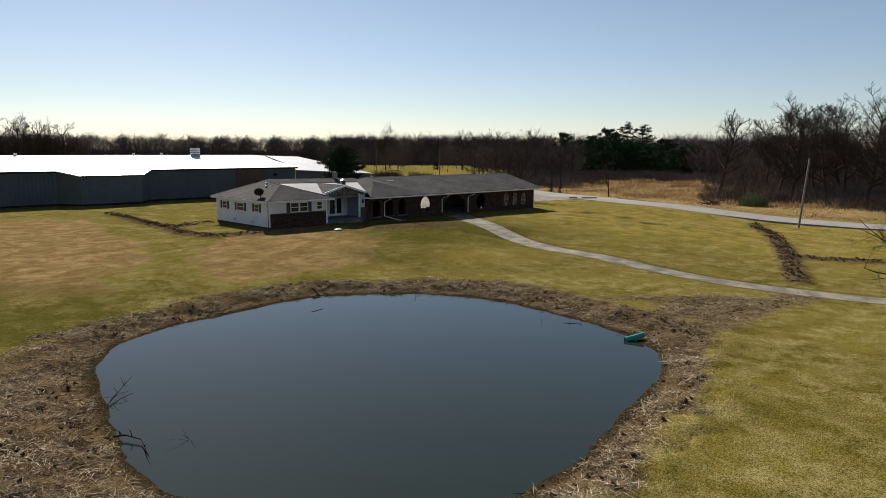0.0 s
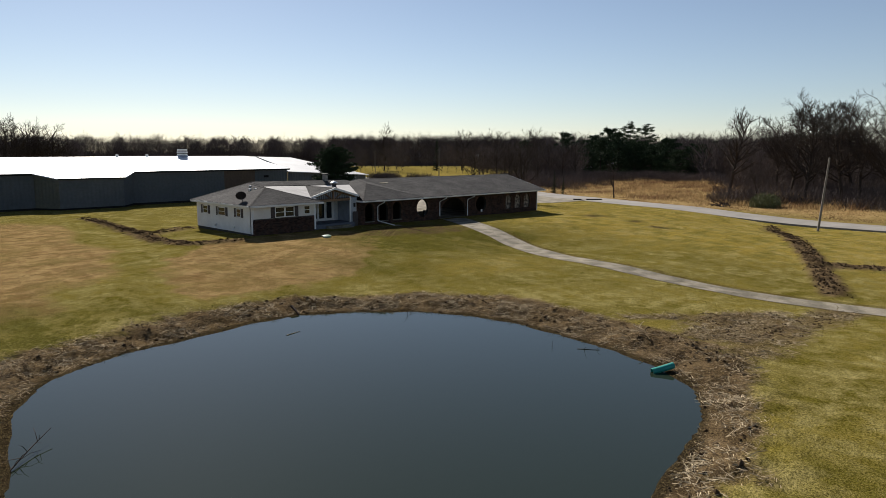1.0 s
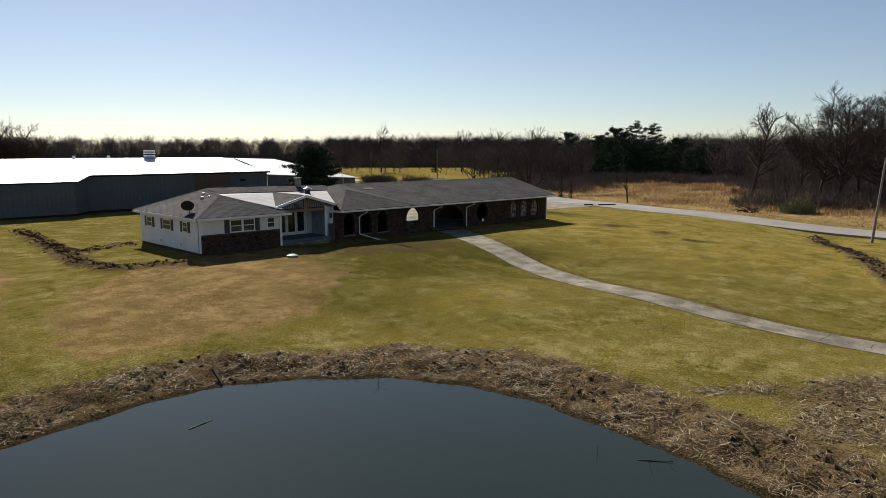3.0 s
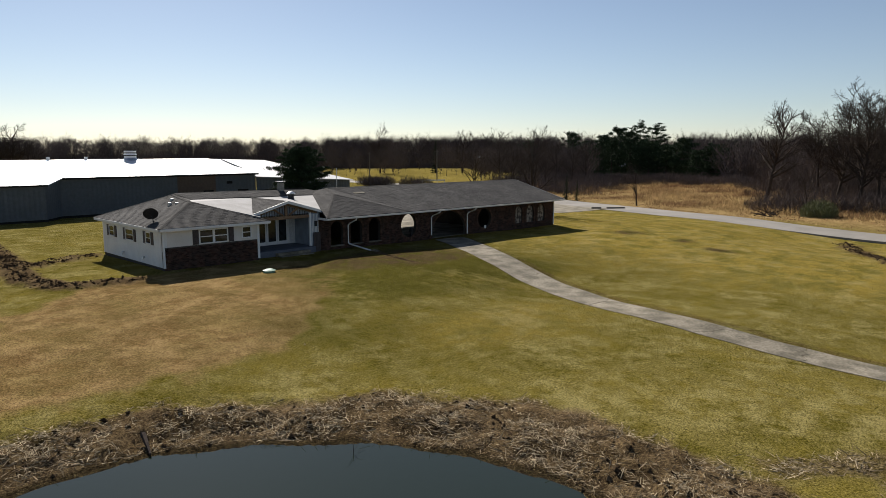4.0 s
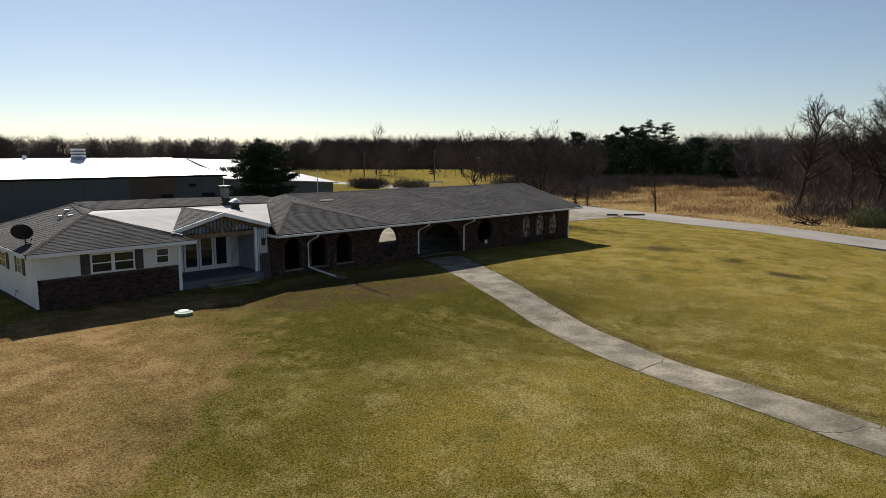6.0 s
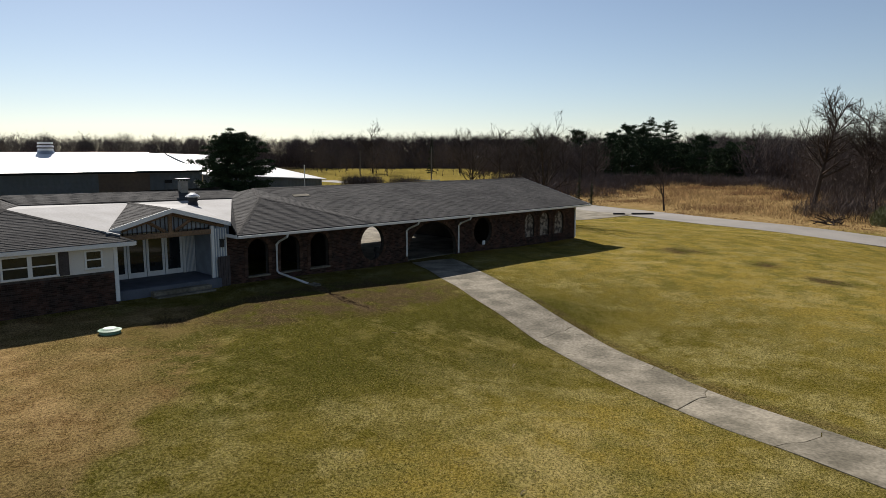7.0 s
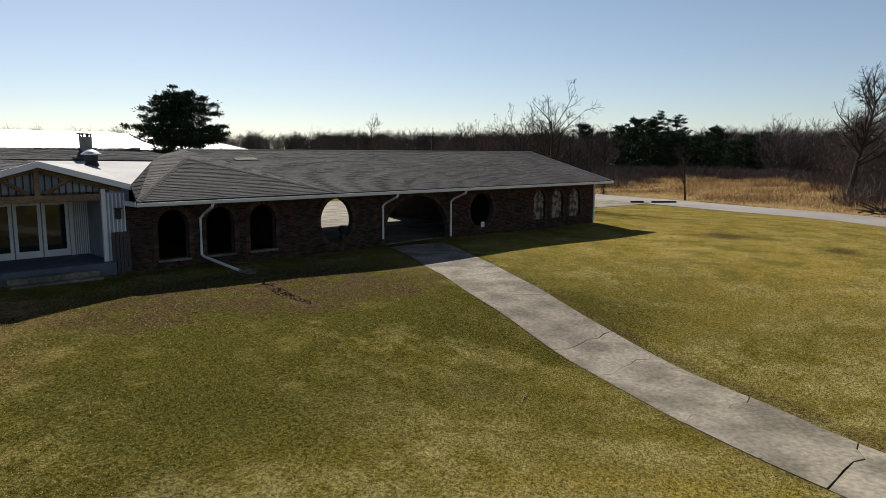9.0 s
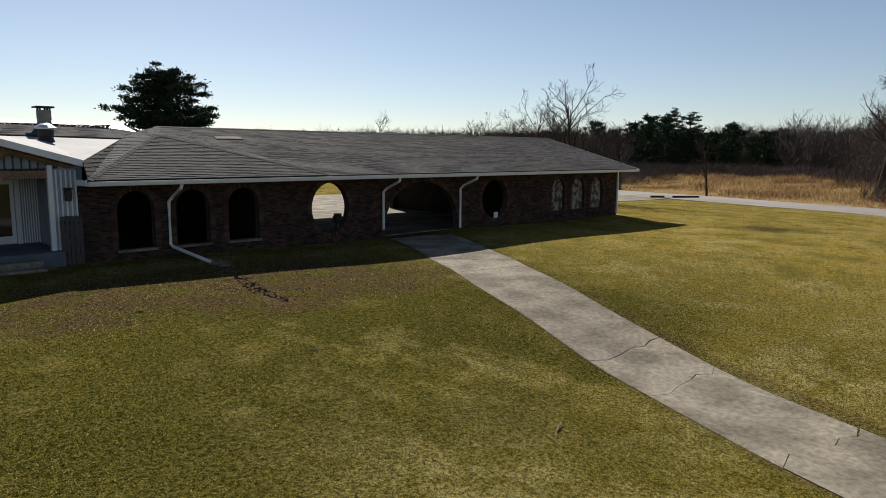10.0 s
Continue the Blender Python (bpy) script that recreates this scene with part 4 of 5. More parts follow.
    if fine:
        tagged(part("brushwork", limb_mesh("brushwork", fine, BARK, 3), BARK, t), "fine bare outer branches", kind="stuff")
    return t


SURVEY, FORWARD = Vector((-46, -57)), 45.3


def spot(bearing, dist):
    """A place by bearing, clockwise from the line of flight's start, and distance."""
    a = radians(FORWARD - bearing)
    return SURVEY.x + dist * math.cos(a), SURVEY.y + dist * math.sin(a)


OAK = "large bare dark oak with gnarled spreading limbs"
oak = bare_tree("bare_tree", 3, 15.2, 0.36, OAK, (96.2, 4.6), spread=0.45, first=0.3, limbs=27, upward=0.5, depth=4, kids=(4, 7))
oak2 = bare_tree("bare_tree", 8, 16.6, 0.3, OAK, spot(26.9, 148), spread=0.5, first=0.22, limbs=27, depth=4, kids=(5, 8), upward=0.68)
oak3 = bare_tree("bare_tree", 21, 16.6, 0.29, OAK, spot(30.3, 150), spread=0.48, first=0.25, limbs=27, depth=4, kids=(5, 8), upward=0.68)
for ob in (oak, oak2, oak3):
    tagged(ob, group="oaks beyond the road")
for src, bearing, dist, sc, turn in ((oak2, 26.0, 160, 1.0, 80), (oak3, 28.2, 160, 1.02, 140), (oak, 29.2, 139, 0.9, 200), (oak2, 31.6, 135, 1.0, 30), (oak3, 33.3, 128, 0.98, 260), (oak2, 35.5, 122, 0.95, 170), (oak, 32.4, 165, 1.1, 20), (oak2, 29.9, 172, 1.05, 240), (oak3, 27.6, 178, 1.0, 60), (oak3, 25.2, 172, 0.9, 10), (oak2, 34.2, 150, 1.05, 300)):
    x, y = spot(bearing, dist)
    copy_thing(src, pose(x, y, rise(x, y) - 0.1, 0, 0, turn) @ Matrix.Scale(sc, 4))
yard = bare_tree("bare_tree", 5, 8.8, 0.16, "slender bare grey tree rising behind the house", (40.6, 12.9), spread=0.6, first=0.25, limbs=16, upward=0.75, depth=4)
x, y = spot(2.6, 150)
copy_thing(yard, pose(x, y, rise(x, y), 0, 0, 70) @ Matrix.Scale(0.9, 4))
for bearing, dist, sc, turn in ((5.4, 190, 1.1, 20), (6.8, 205, 1.3, 120), (7.7, 185, 1.0, 250), (8.6, 215, 1.25, 310), (9.6, 200, 1.05, 90), (4.4, 230, 1.4, 170), (10.6, 210, 1.1, 45)):
    x, y = spot(bearing, dist)
    copy_thing(yard, pose(x, y, rise(x, y) - 0.1, 0, 0, turn) @ Matrix.Scale(sc, 4))
copy_thing(yard, pose(38.6, 14.6, rise(38.6, 14.6), 0, 0, 200) @ Matrix.Scale(0.8, 4))
bare_tree("bare_tree", 12, 6.2, 0.15, "small crooked bare tree beside the road", (73, 16.5), spread=0.55, first=0.3, limbs=9, upward=0.9)
bare_tree("bare_tree", 14, 6.0, 0.08, "thin pale bare sapling in the dry grass", (79, -7.5), spread=0.5, first=0.2, limbs=12, upward=0.9)
bare_tree("bare_tree", 17, 6.5, 0.13, "bare tree with long low drooping twigs", spot(35.0, 56), spread=0.75, first=0.08, limbs=18, upward=0.2, depth=4)
for i, (bearing, dist, hh) in enumerate(((-4.7, 335, 18.5), (1.6, 338, 17.5), (4.2, 330, 18), (7.3, 300, 17), (-31.5, 225, 16), (-30.1, 235, 16), (-28.6, 230, 14.5), (-33, 230, 17))):
    x, y = spot(bearing, dist)
    bare_tree("bare_tree", 40 + i, hh, 0.36, "tall bare deciduous tree at the edge of the wood", (x, y), spread=0.5, first=0.25, limbs=20, upward=0.7, depth=3, kids=(5, 8))


last_tree = [o for o in scene.objects if o.name.startswith("bare_tree") and o.parent is None][-2]
for bearing, dist, sc, turn in ((-32.4, 236, 0.95, 40), (-31.0, 228, 1.0, 110), (-30.6, 245, 0.9, 200), (-29.4, 232, 0.95, 300), (-29.0, 250, 0.85, 20), (-27.9, 240, 0.8, 150), (-33.6, 240, 1.0, 260), (-34.5, 230, 1.05, 330)):
    x, y = spot(bearing, dist)
    copy_thing(last_tree, pose(x, y, rise(x, y) - 0.1, 0, 0, turn) @ Matrix.Scale(sc, 4))


def conifer(name, seed, h, width, label, at, whorls=26, arms=9, sprays=26, gap=0.12, profile=((0, 0.15, 0.4, 0.7, 0.9, 1), (0.7, 0.95, 1.0, 0.78, 0.42, 0.1)), spray=0.1):
    """A needle tree: a trunk and drooping sprays on whorled arms with gaps between."""
    rng = np.random.default_rng(seed)
    t = thing(name, label, "tree", at=(at[0], at[1], rise(*at[:2]) - 0.1))
    part("trunk", tube(bmesh.new(), [(0, 0, 0), (0.05, 0, h * 0.5), (0, 0, h * 0.97)], h * 0.02 + 0.05, 0.02, 7), BARK, t)
    tris, arms_out = [], []
    for w in range(whorls):
        f = w / (whorls - 1)
        z = h * (0.05 + 0.93 * f)
        reach = width / 2 * float(np.interp(f, profile[0], profile[1]))
        for k in range(arms):
            if rng.random() < gap:
                continue
            a = rng.uniform(0, 6.2832)
            length = reach * rng.uniform(0.55, 1.12)
            tilt = 0.15 + 0.35 * f - 0.25 * (1 - f) + rng.normal(0, 0.1)
            d = np.array([math.cos(a), math.sin(a), tilt])
            side = np.array([-math.sin(a), math.cos(a), 0])
            n = max(4, int(sprays * length / (width / 2)))
            u = rng.uniform(0.12, 1.0, n)
            base = np.array([0, 0, z]) + d * (u * length)[:, None]
            base[:, 2] -= 0.12 * length * u ** 2
            s = spray * width ** 0.5 * rng.uniform(0.6, 1.4, n)[:, None] * (1.15 - 0.4 * u)[:, None]
            out = d * 0.7 + side * rng.normal(0, 0.9, n)[:, None] + np.array([0, 0, 1]) * rng.normal(-0.1, 0.5, n)[:, None]
            across = np.cross(out, rng.normal(0, 1, (n, 3)))
            across /= np.linalg.norm(across, axis=1)[:, None]
            tris.append(np.stack([base - across * s * 0.45, base + across * s * 0.45, base + out * s * 1.5], 1))
            arms_out.append((np.array([0, 0, z]), np.array([0, 0, z]) + d * length * 0.95, 0.02 + 0.015 * (1 - f), 0.008, 1))
    tagged(part("bough_frame", limb_mesh("bough_frame", arms_out, BARK, 3), BARK, t), kind="stuff")
    tagged(part("crown", soup("crown", np.concatenate(tris), NEEDLE), NEEDLE, t), kind="stuff")
    return t


def clumped_conifer(name, seed, h, width, label, at, whorls, arms, profile, clump, tri, per, gap=0.15, droop=0.1, lift=0.25):
    """A needle tree whose boughs carry flat clumps of needles, with gaps between them."""
    rng = np.random.default_rng(seed)
    t = thing(name, label, "tree", at=(at[0], at[1], rise(*at[:2]) - 0.1))
    part("trunk", tube(bmesh.new(), [(0, 0, 0), (0.05, 0.02, h * 0.5), (0, 0, h * 0.97)], h * 0.018 + 0.05, 0.02, 7), BARK, t)
    tris, boughs = [], []
    for w in range(whorls):
        f = (w + rng.uniform(-0.3, 0.3)) / (whorls - 1)
        z = h * min(max(0.05 + 0.93 * f, 0.03), 0.985)
        for k in range(arms):
            if rng.random() < gap:
                continue
            a = 6.2832 * (k + rng.uniform(-0.35, 0.35)) / arms + 0.7 * w
            length = width / 2 * float(np.interp(f, *profile)) * rng.uniform(0.62, 1.12)
            d = np.array([math.cos(a), math.sin(a), lift * f - droop * (1 - f) + rng.normal(0, 0.07)])
            m = max(2, round(0.75 * length / clump))
            for u in np.linspace(0.3, 1.0, m):
                c = np.array([0, 0, z]) + d * length * u + rng.normal(0, 0.2 * clump, 3)
                c[2] -= droop * length * u * (1 - 0.6 * u)
                size = clump * rng.uniform(0.7, 1.2) * (1.1 - 0.3 * u)
                b = c + rng.normal(0, 0.5, (per, 3)) * np.array([size, size, size * 0.42])
                out = d * 0.8 + rng.normal(0, 0.6, (per, 3))
                out *= (tri * rng.uniform(0.7, 1.5, per) / np.linalg.norm(out, axis=1))[:, None]
                across = np.cross(out, rng.normal(0, 1, (per, 3)))
                across *= (0.32 * tri / (np.linalg.norm(across, axis=1) + 1e-9))[:, None]
                tris.append(np.stack([b - across, b + across, b + out], 1))
            boughs.append((np.array([0, 0, z]), np.array([0, 0, z]) + d * length * 0.9, 0.012 * width ** 0.5 + 0.015 * (1 - f), 0.008, 1))
    tagged(part("bough_frame", limb_mesh("bough_frame", boughs, BARK, 3), BARK, t), kind="stuff")
    tagged(part("crown", soup("crown", np.concatenate(tris), NEEDLE), NEEDLE, t), kind="stuff")
    return t


clumped_conifer("spruce", 2, 8.0, 5.8, "dark green full spruce behind the house", (9.4, 17.6), 18, 13, ((0, 0.4, 0.55, 0.7, 0.84, 0.94, 1), (0.95, 1.0, 0.94, 0.84, 0.64, 0.4, 0.16)), 0.44, 0.13, 120, 0.17, 0.16, 0.5)
RAGGED = ((0, 0.3, 0.42, 0.55, 0.7, 0.85, 0.95, 1), (0.3, 0.4, 0.7, 1.0, 0.8, 0.72, 0.4, 0.2))
pine = clumped_conifer("pine", 4, 21.0, 10.5, "tall ragged dark pine rising above the wood", (224, 102), 12, 6, RAGGED, 1.1, 0.42, 60, 0.3, 0.0, 0.45)
x, y = spot(15.95, 330)
copy_thing(pine, pose(x, y, rise(x, y), 0, 0, 100) @ Matrix.Diagonal((1.25, 1.25, 0.98, 1)))
low_pine = clumped_conifer("pine", 6, 9.5, 9.5, "broad dark green young pine in a dense stand", spot(19.3, 232), 10, 7, ((0, 0.15, 0.5, 0.75, 0.9, 1), (0.85, 1.0, 1.0, 0.8, 0.55, 0.25)), 0.95, 0.36, 70, 0.22, 0.05, 0.35)
tagged(low_pine, group="pines beyond the field")
rng = np.random.default_rng(7)
for bearing, dist, sc in ((20.3, 236, 0.85), (18.3, 228, 1.0), (17.4, 240, 1.15), (16.4, 246, 1.2), (15.2, 250, 1.25), (13.9, 256, 1.3), (12.6, 246, 1.1), (11.6, 240, 1.0), (17.8, 262, 1.35), (19.8, 258, 1.1), (14.6, 270, 1.45), (12.0, 275, 1.4), (16.9, 285, 1.5), (11.0, 285, 1.5), (13.3, 300, 1.65), (15.5, 300, 1.6), (9.8, 305, 1.5), (12.4, 320, 1.7), (6.6, 300, 1.6), (20.9, 280, 1.1)):
    x, y = spot(bearing, dist)
    wide, tall = sc * rng.uniform(0.7, 1.15), sc * rng.uniform(0.75, 1.15)
    copy_thing(low_pine, pose(x, y, rise(x, y), 0, 0, rng.uniform(0, 360)) @ Matrix.Diagonal((wide, wide, tall, 1)))
spire = conifer("spruce", 9, 17.0, 5.0, "narrow pointed dark spruce in the wood", spot(-0.45, 335), 24, 8, 50, 0.2, ((0, 0.3, 1), (1.0, 0.8, 0.02)))
for bearing, dist, sc in ((6.9, 250, 0.75), (9.0, 150, 0.28), (9.7, 148, 0.22)):
    x, y = spot(bearing, dist)
    copy_thing(spire, pose(x, y, rise(x, y), 0, 0, 40) @ Matrix.Scale(sc, 4))


def flat_tree(seed, h=14.0):
    """A distant bare tree as thin tapered ribbons."""
    rng = np.random.default_rng(seed)
    segs = segments(rng, h, 0.22, spread=0.45, first=0.12, limbs=18, upward=0.75, depth=2, kids=(4, 7))
    p, q = np.array([s[0] for s in segs]), np.array([s[1] for s in segs])
    w0 = np.array([max(s[2], 0.05) for s in segs])[:, None]
    d = q - p
    side = np.cross(d, rng.normal(0, 1, d.shape))
    side /= np.linalg.norm(side, axis=1)[:, None] + 1e-9
    n = 260
    a, f = rng.uniform(0, 6.2832, n), rng.uniform(0.3, 1.0, n)
    reach = h * 0.3 * np.sin(np.pi * np.clip(1.12 * f - 0.14, 0, 1)) ** 0.7 * np.sqrt(rng.uniform(0.05, 1, n))
    b = np.stack([reach * np.cos(a), reach * np.sin(a), f * h * 0.9], 1)
    out = np.stack([np.cos(a) * 0.6, np.sin(a) * 0.6, np.ones(n)], 1) + rng.normal(0, 0.35, (n, 3))
    out *= (rng.uniform(0.8, 2.2, n) / np.linalg.norm(out, axis=1))[:, None]
    across = np.cross(out, rng.normal(0, 1, (n, 3)))
    across *= (rng.uniform(0.03, 0.08, n) / (np.linalg.norm(across, axis=1) + 1e-9))[:, None]
    return np.concatenate([np.stack([p - side * w0, p + side * w0, q], 1), np.stack([b - across, b + across, b + out], 1)])


def woods():
    rng = np.random.default_rng(11)
    kinds = [flat_tree(60 + i) for i in range(6)]
    rows = []
    for lo, hi, near, far, count, h0, h1 in ((-40, -27, 240, 330, 90, 9, 15), (-40, -8, 410, 520, 480, 14, 18.5), (-9, 9, 440, 540, 420, 15, 20), (4, 9, 345, 430, 90, 11, 16), (-9, 5, 285, 400, 55, 9, 14), (8, 26, 330, 440, 260, 13, 18), (20, 40, 210, 340, 320, 9, 15), (3, 11, 225, 310, 170, 6, 12), (22, 40, 165, 210, 90, 5, 10)):
        for _ in range(count):
            x, y = spot(rng.uniform(lo, hi), rng.uniform(near, far))
            rows.append((x, y, rng.uniform(h0, h1)))
    tris = []
    xs, ys = np.array([r[0] for r in rows]), np.array([r[1] for r in rows])
    zs = height(xs, ys)
    for (x, y, h), z in zip(rows, zs):
        k = kinds[rng.integers(len(kinds))]
        a, sc = rng.uniform(0, 6.28), h / 14.0
        m = np.array([[math.cos(a), -math.sin(a), 0], [math.sin(a), math.cos(a), 0], [0, 0, 1]]) * sc
        tris.append(k @ m.T + np.array([x, y, z - 0.2]))
    n = 36000
    a = np.radians(FORWARD - rng.uniform(-42, 42, n))
    dist = rng.uniform(330, 420, n)
    bear = FORWARD - np.degrees(a)
    dist = np.where(bear < 5, dist + 105, np.where(bear > 20, dist - 110, dist))
    p = np.stack([SURVEY.x + dist * np.cos(a), SURVEY.y + dist * np.sin(a), np.zeros(n)], 1)
    p[:, 2] = height(p[:, 0], p[:, 1]) + rng.uniform(0, 1, n) ** 1.7 * 7
    v = np.stack([rng.normal(0, 0.5, n), rng.normal(0, 0.5, n), np.ones(n)], 1) * rng.uniform(1.5, 4.5, n)[:, None]
    s = np.stack([np.sin(a), -np.cos(a), np.zeros(n)], 1) * rng.uniform(0.08, 0.3, n)[:, None]
    tris.append(np.stack([p - s, p + s, p + v], 1))
    tagged(new("far_wood", soup("far_wood", np.concatenate(tris), BARK_FAR)), "bare grey-brown wood along the horizon", "wood", kind="stuff")


woods()


def thicket(name, label, spots, count, mat, seed, twig=(0.5, 1.4), w=0.012):
    """Tangled upright twigs round each spot (x, y, radius, height)."""
    rng = np.random.default_rng(seed)
    tris = []
    for x, y, r, h in spots:
        a, d = rng.uniform(0, 6.2832, count), r * np.sqrt(rng.uniform(0, 1, count))
        px, py = x + d * np.cos(a), y + d * np.sin(a)
        top = h * np.sqrt(np.clip(1 - (d / r) ** 2 * 0.8, 0, 1))
        pz = height(px, py) + top * rng.uniform(0, 0.8, count) ** 1.3
        p = np.stack([px, py, pz], 1)
        v = rng.normal(0, 0.55, (count, 3))
        v[:, 2] = np.abs(v[:, 2]) + 0.5
        v *= (rng.uniform(*twig, count) / np.linalg.norm(v, axis=1))[:, None]
        s = np.cross(v, rng.normal(0, 1, (count, 3)))
        s *= (w * rng.uniform(0.6, 1.5, count) / (np.linalg.norm(s, axis=1) + 1e-9))[:, None]
        tris.append(np.stack([p - s, p + s, p + v], 1))
    return tagged(new(name, soup(name, np.concatenate(tris), mat)), label, "shrubs", kind="stuff")


rng = np.random.default_rng(5)
brush = [(*spot(b, d), r, h) for b, d, r, h in ((22.6, 138, 5, 3.4), (23.6, 140, 4, 3.0), (21.9, 142, 4, 2.8), (24.9, 146, 5, 3), (26.5, 142, 5, 3), (28.2, 140, 5, 3.2), (30, 136, 5, 3), (31.8, 132, 5, 3), (33.5, 128, 5, 3))]
brush += [(*spot(rng.uniform(22, 36), rng.uniform(150, 200)), 6, 2.6) for _ in range(40)]
brush += [(*spot(rng.uniform(5, 12), rng.uniform(165, 260)), 5, 2.8) for _ in range(34)]
brush += [(rng.uniform(76, 90), rng.uniform(78, 98), 2.6, 2.4) for _ in range(7)]
brush += [(*spot(rng.uniform(2.2, 5), rng.uniform(380, 395)), 6, 5.5) for _ in range(8)]
brush += [(*spot(rng.uniform(8, 22), rng.uniform(205, 230)), 5, 3.2) for _ in range(30)]
brush += [(*spot(rng.uniform(-10, 5), rng.uniform(425, 450)), 7, 4) for _ in range(30)]
thicket("brushwood", "leafless grey-brown brushwood along the field edge", brush, 900, BARK_FAR, 3, (0.7, 1.8), 0.03)
SHRUB = material("shrub_green", (0.13, 0.14, 0.05), (0.085, 0.095, 0.04), 0.8, scale=1, island=0.4, bump=0)
thicket("green_shrub", "low olive green evergreen shrub beside the road", [(*spot(24.3, 130), 2.4, 3.2)], 5000, SHRUB, 4, (0.2, 0.5), 0.03)


def reeds():
    rng = np.random.default_rng(9)
    n = 110000
    x, y = rng.uniform(62, 150, n), rng.uniform(-40, 90, n)
    keep = (zones(x, y)["straw"] > 0.5) & (wobble(x, y, 0.22, 2) + rng.normal(0, 0.35, n) > -0.35)
    x, y = x[keep], y[keep]
    n = len(x)
    side = x - np.interp(y, [p[1] for p in ROAD_LINE], [p[0] for p in ROAD_LINE])
    h = rng.uniform(0.3, 1.3, n) * (0.2 + 0.8 * smooth(side, 10, 22)) * np.clip(0.6 + 0.75 * wobble(x, y, 0.35, 5) + 0.35 * wobble(x, y, 0.9, 2), 0.12, 1.6)
    p = np.stack([x, y, height(x, y)], 1)
    v = np.stack([rng.normal(0, 0.7, n), rng.normal(0, 0.7, n), np.ones(n)], 1) * h[:, None]
    a = rng.uniform(0, 6.28, n)
    s = np.stack([np.cos(a), np.sin(a), np.zeros(n)], 1) * 0.06
    tagged(new("dry_reeds", soup("dry_reeds", np.stack([p - s, p + s, p + v], 1), STRAW)), "pale golden dead reeds and tall grass", "reeds", kind="stuff")


reeds()

# ---- yard ----


def blades(name, label, n, region, mat, keep, size, seed, width=0.008, near=True):
    rng = np.random.default_rng(seed)
    x, y = rng.uniform(region[0], region[1], n), rng.uniform(region[2], region[3], n)
    z = zones(x, y)
    fade = np.hypot((x + 3) / 24, (y + 13) / 17) + rng.normal(0, 0.12, n)
    ok = keep(z, x, y, rng) & ((fade < 0.85) if near else ((np.hypot(x, y + 10) + rng.normal(0, 6, n) < 55) & (fade > 0.8))) & (along(x, y, DRIVE) > 1.4) & (shore(x, y) > 1.0)
    ok &= ~((y > 0.2) & (y < 13.5) & (x > -12.2) & (x < 29.5))
    x, y = x[ok], y[ok]
    n = len(x)
    h = rng.uniform(*size, n)
    p = np.stack([x, y, height(x, y) - 0.005], 1)
    v = np.stack([rng.normal(0, 0.6, n), rng.normal(0, 0.6, n), np.ones(n)], 1) * h[:, None]
    a = rng.uniform(0, 6.28, n)
    s = np.stack([np.cos(a), np.sin(a), np.zeros(n)], 1) * (width * rng.uniform(0.6, 1.6, n))[:, None]
    tagged(new(name, soup(name, np.stack([p - s, p + s, p + v], 1), mat)), label, "grass", kind="stuff")


def lawn_keep(z, x, y, rng):
    return (z["mud"] < 0.4) & (rng.random(len(x)) > np.maximum(1.6 * z["bare"], 1.05 * z["mulch"]))


def dry_keep(z, x, y, rng):
    return (z["mud"] < 0.6) & (rng.random(len(x)) < 0.25 + 0.6 * z["bare"] + 0.5 * z["gold"]) & (wobble(x, y, 1.3, 2) + rng.normal(0, 0.4, len(x)) > -0.3)


blades("lawn_grass", "short patchy green and yellow spring grass", 560000, (-28, 22, -31, 5), BLADE, lawn_keep, (0.018, 0.05), 1)
blades("lawn_grass", "short patchy green and yellow spring grass", 160000, (-48, 52, -54, 34), BLADE, lawn_keep, (0.03, 0.07), 2, 0.012, False)
blades("dry_grass", "straw-coloured dead grass in the lawn", 380000, (-28, 22, -31, 5), BLADE_DRY, dry_keep, (0.018, 0.046), 3)
blades("dry_grass", "straw-coloured dead grass in the lawn", 120000, (-48, 52, -54, 34), BLADE_DRY, dry_keep, (0.03, 0.065), 4, 0.012, False)


def litter():
    """Broken reed stalks over the muddy banks."""
    rng = np.random.default_rng(13)
    n = 480000
    x, y = rng.uniform(-52, 2, n), rng.uniform(-54, -14, n)
    d = shore(x, y)
    dens = zones(x, y)["mud"] * smooth(d, 0.0, 0.35)
    ok = (rng.random(n) < dens) & (wobble(x, y, 1.4, 3) + wobble(x, y, 3.3, 1) * 0.6 + rng.normal(0, 0.45, n) > -0.1)
    x, y = x[ok], y[ok]
    n = len(x)
    p = np.stack([x, y, height(x, y) + rng.uniform(0.0, 0.07, n)], 1)
    a = rng.uniform(0, 6.28, n)
    length = rng.uniform(0.08, 0.42, n) ** 1.2
    v = np.stack([np.cos(a), np.sin(a), rng.normal(0.05, 0.22, n)], 1) * length[:, None]
    s = np.cross(v, np.array([0, 0, 1.0]) + rng.normal(0, 0.5, (n, 3)))
    s *= (0.009 * rng.uniform(0.5, 1.6, n) / (np.linalg.norm(s, axis=1) + 1e-9))[:, None]
    tri = np.concatenate([np.stack([p - s, p + s, p + v + s * 0.6], 1), np.stack([p - s, p + v + s * 0.6, p + v - s * 0.6], 1)])
    tagged(new("reed_litter", soup("reed_litter", tri, LITTER)), "matted broken reed stalks on the muddy bank", "litter", kind="stuff")


litter()


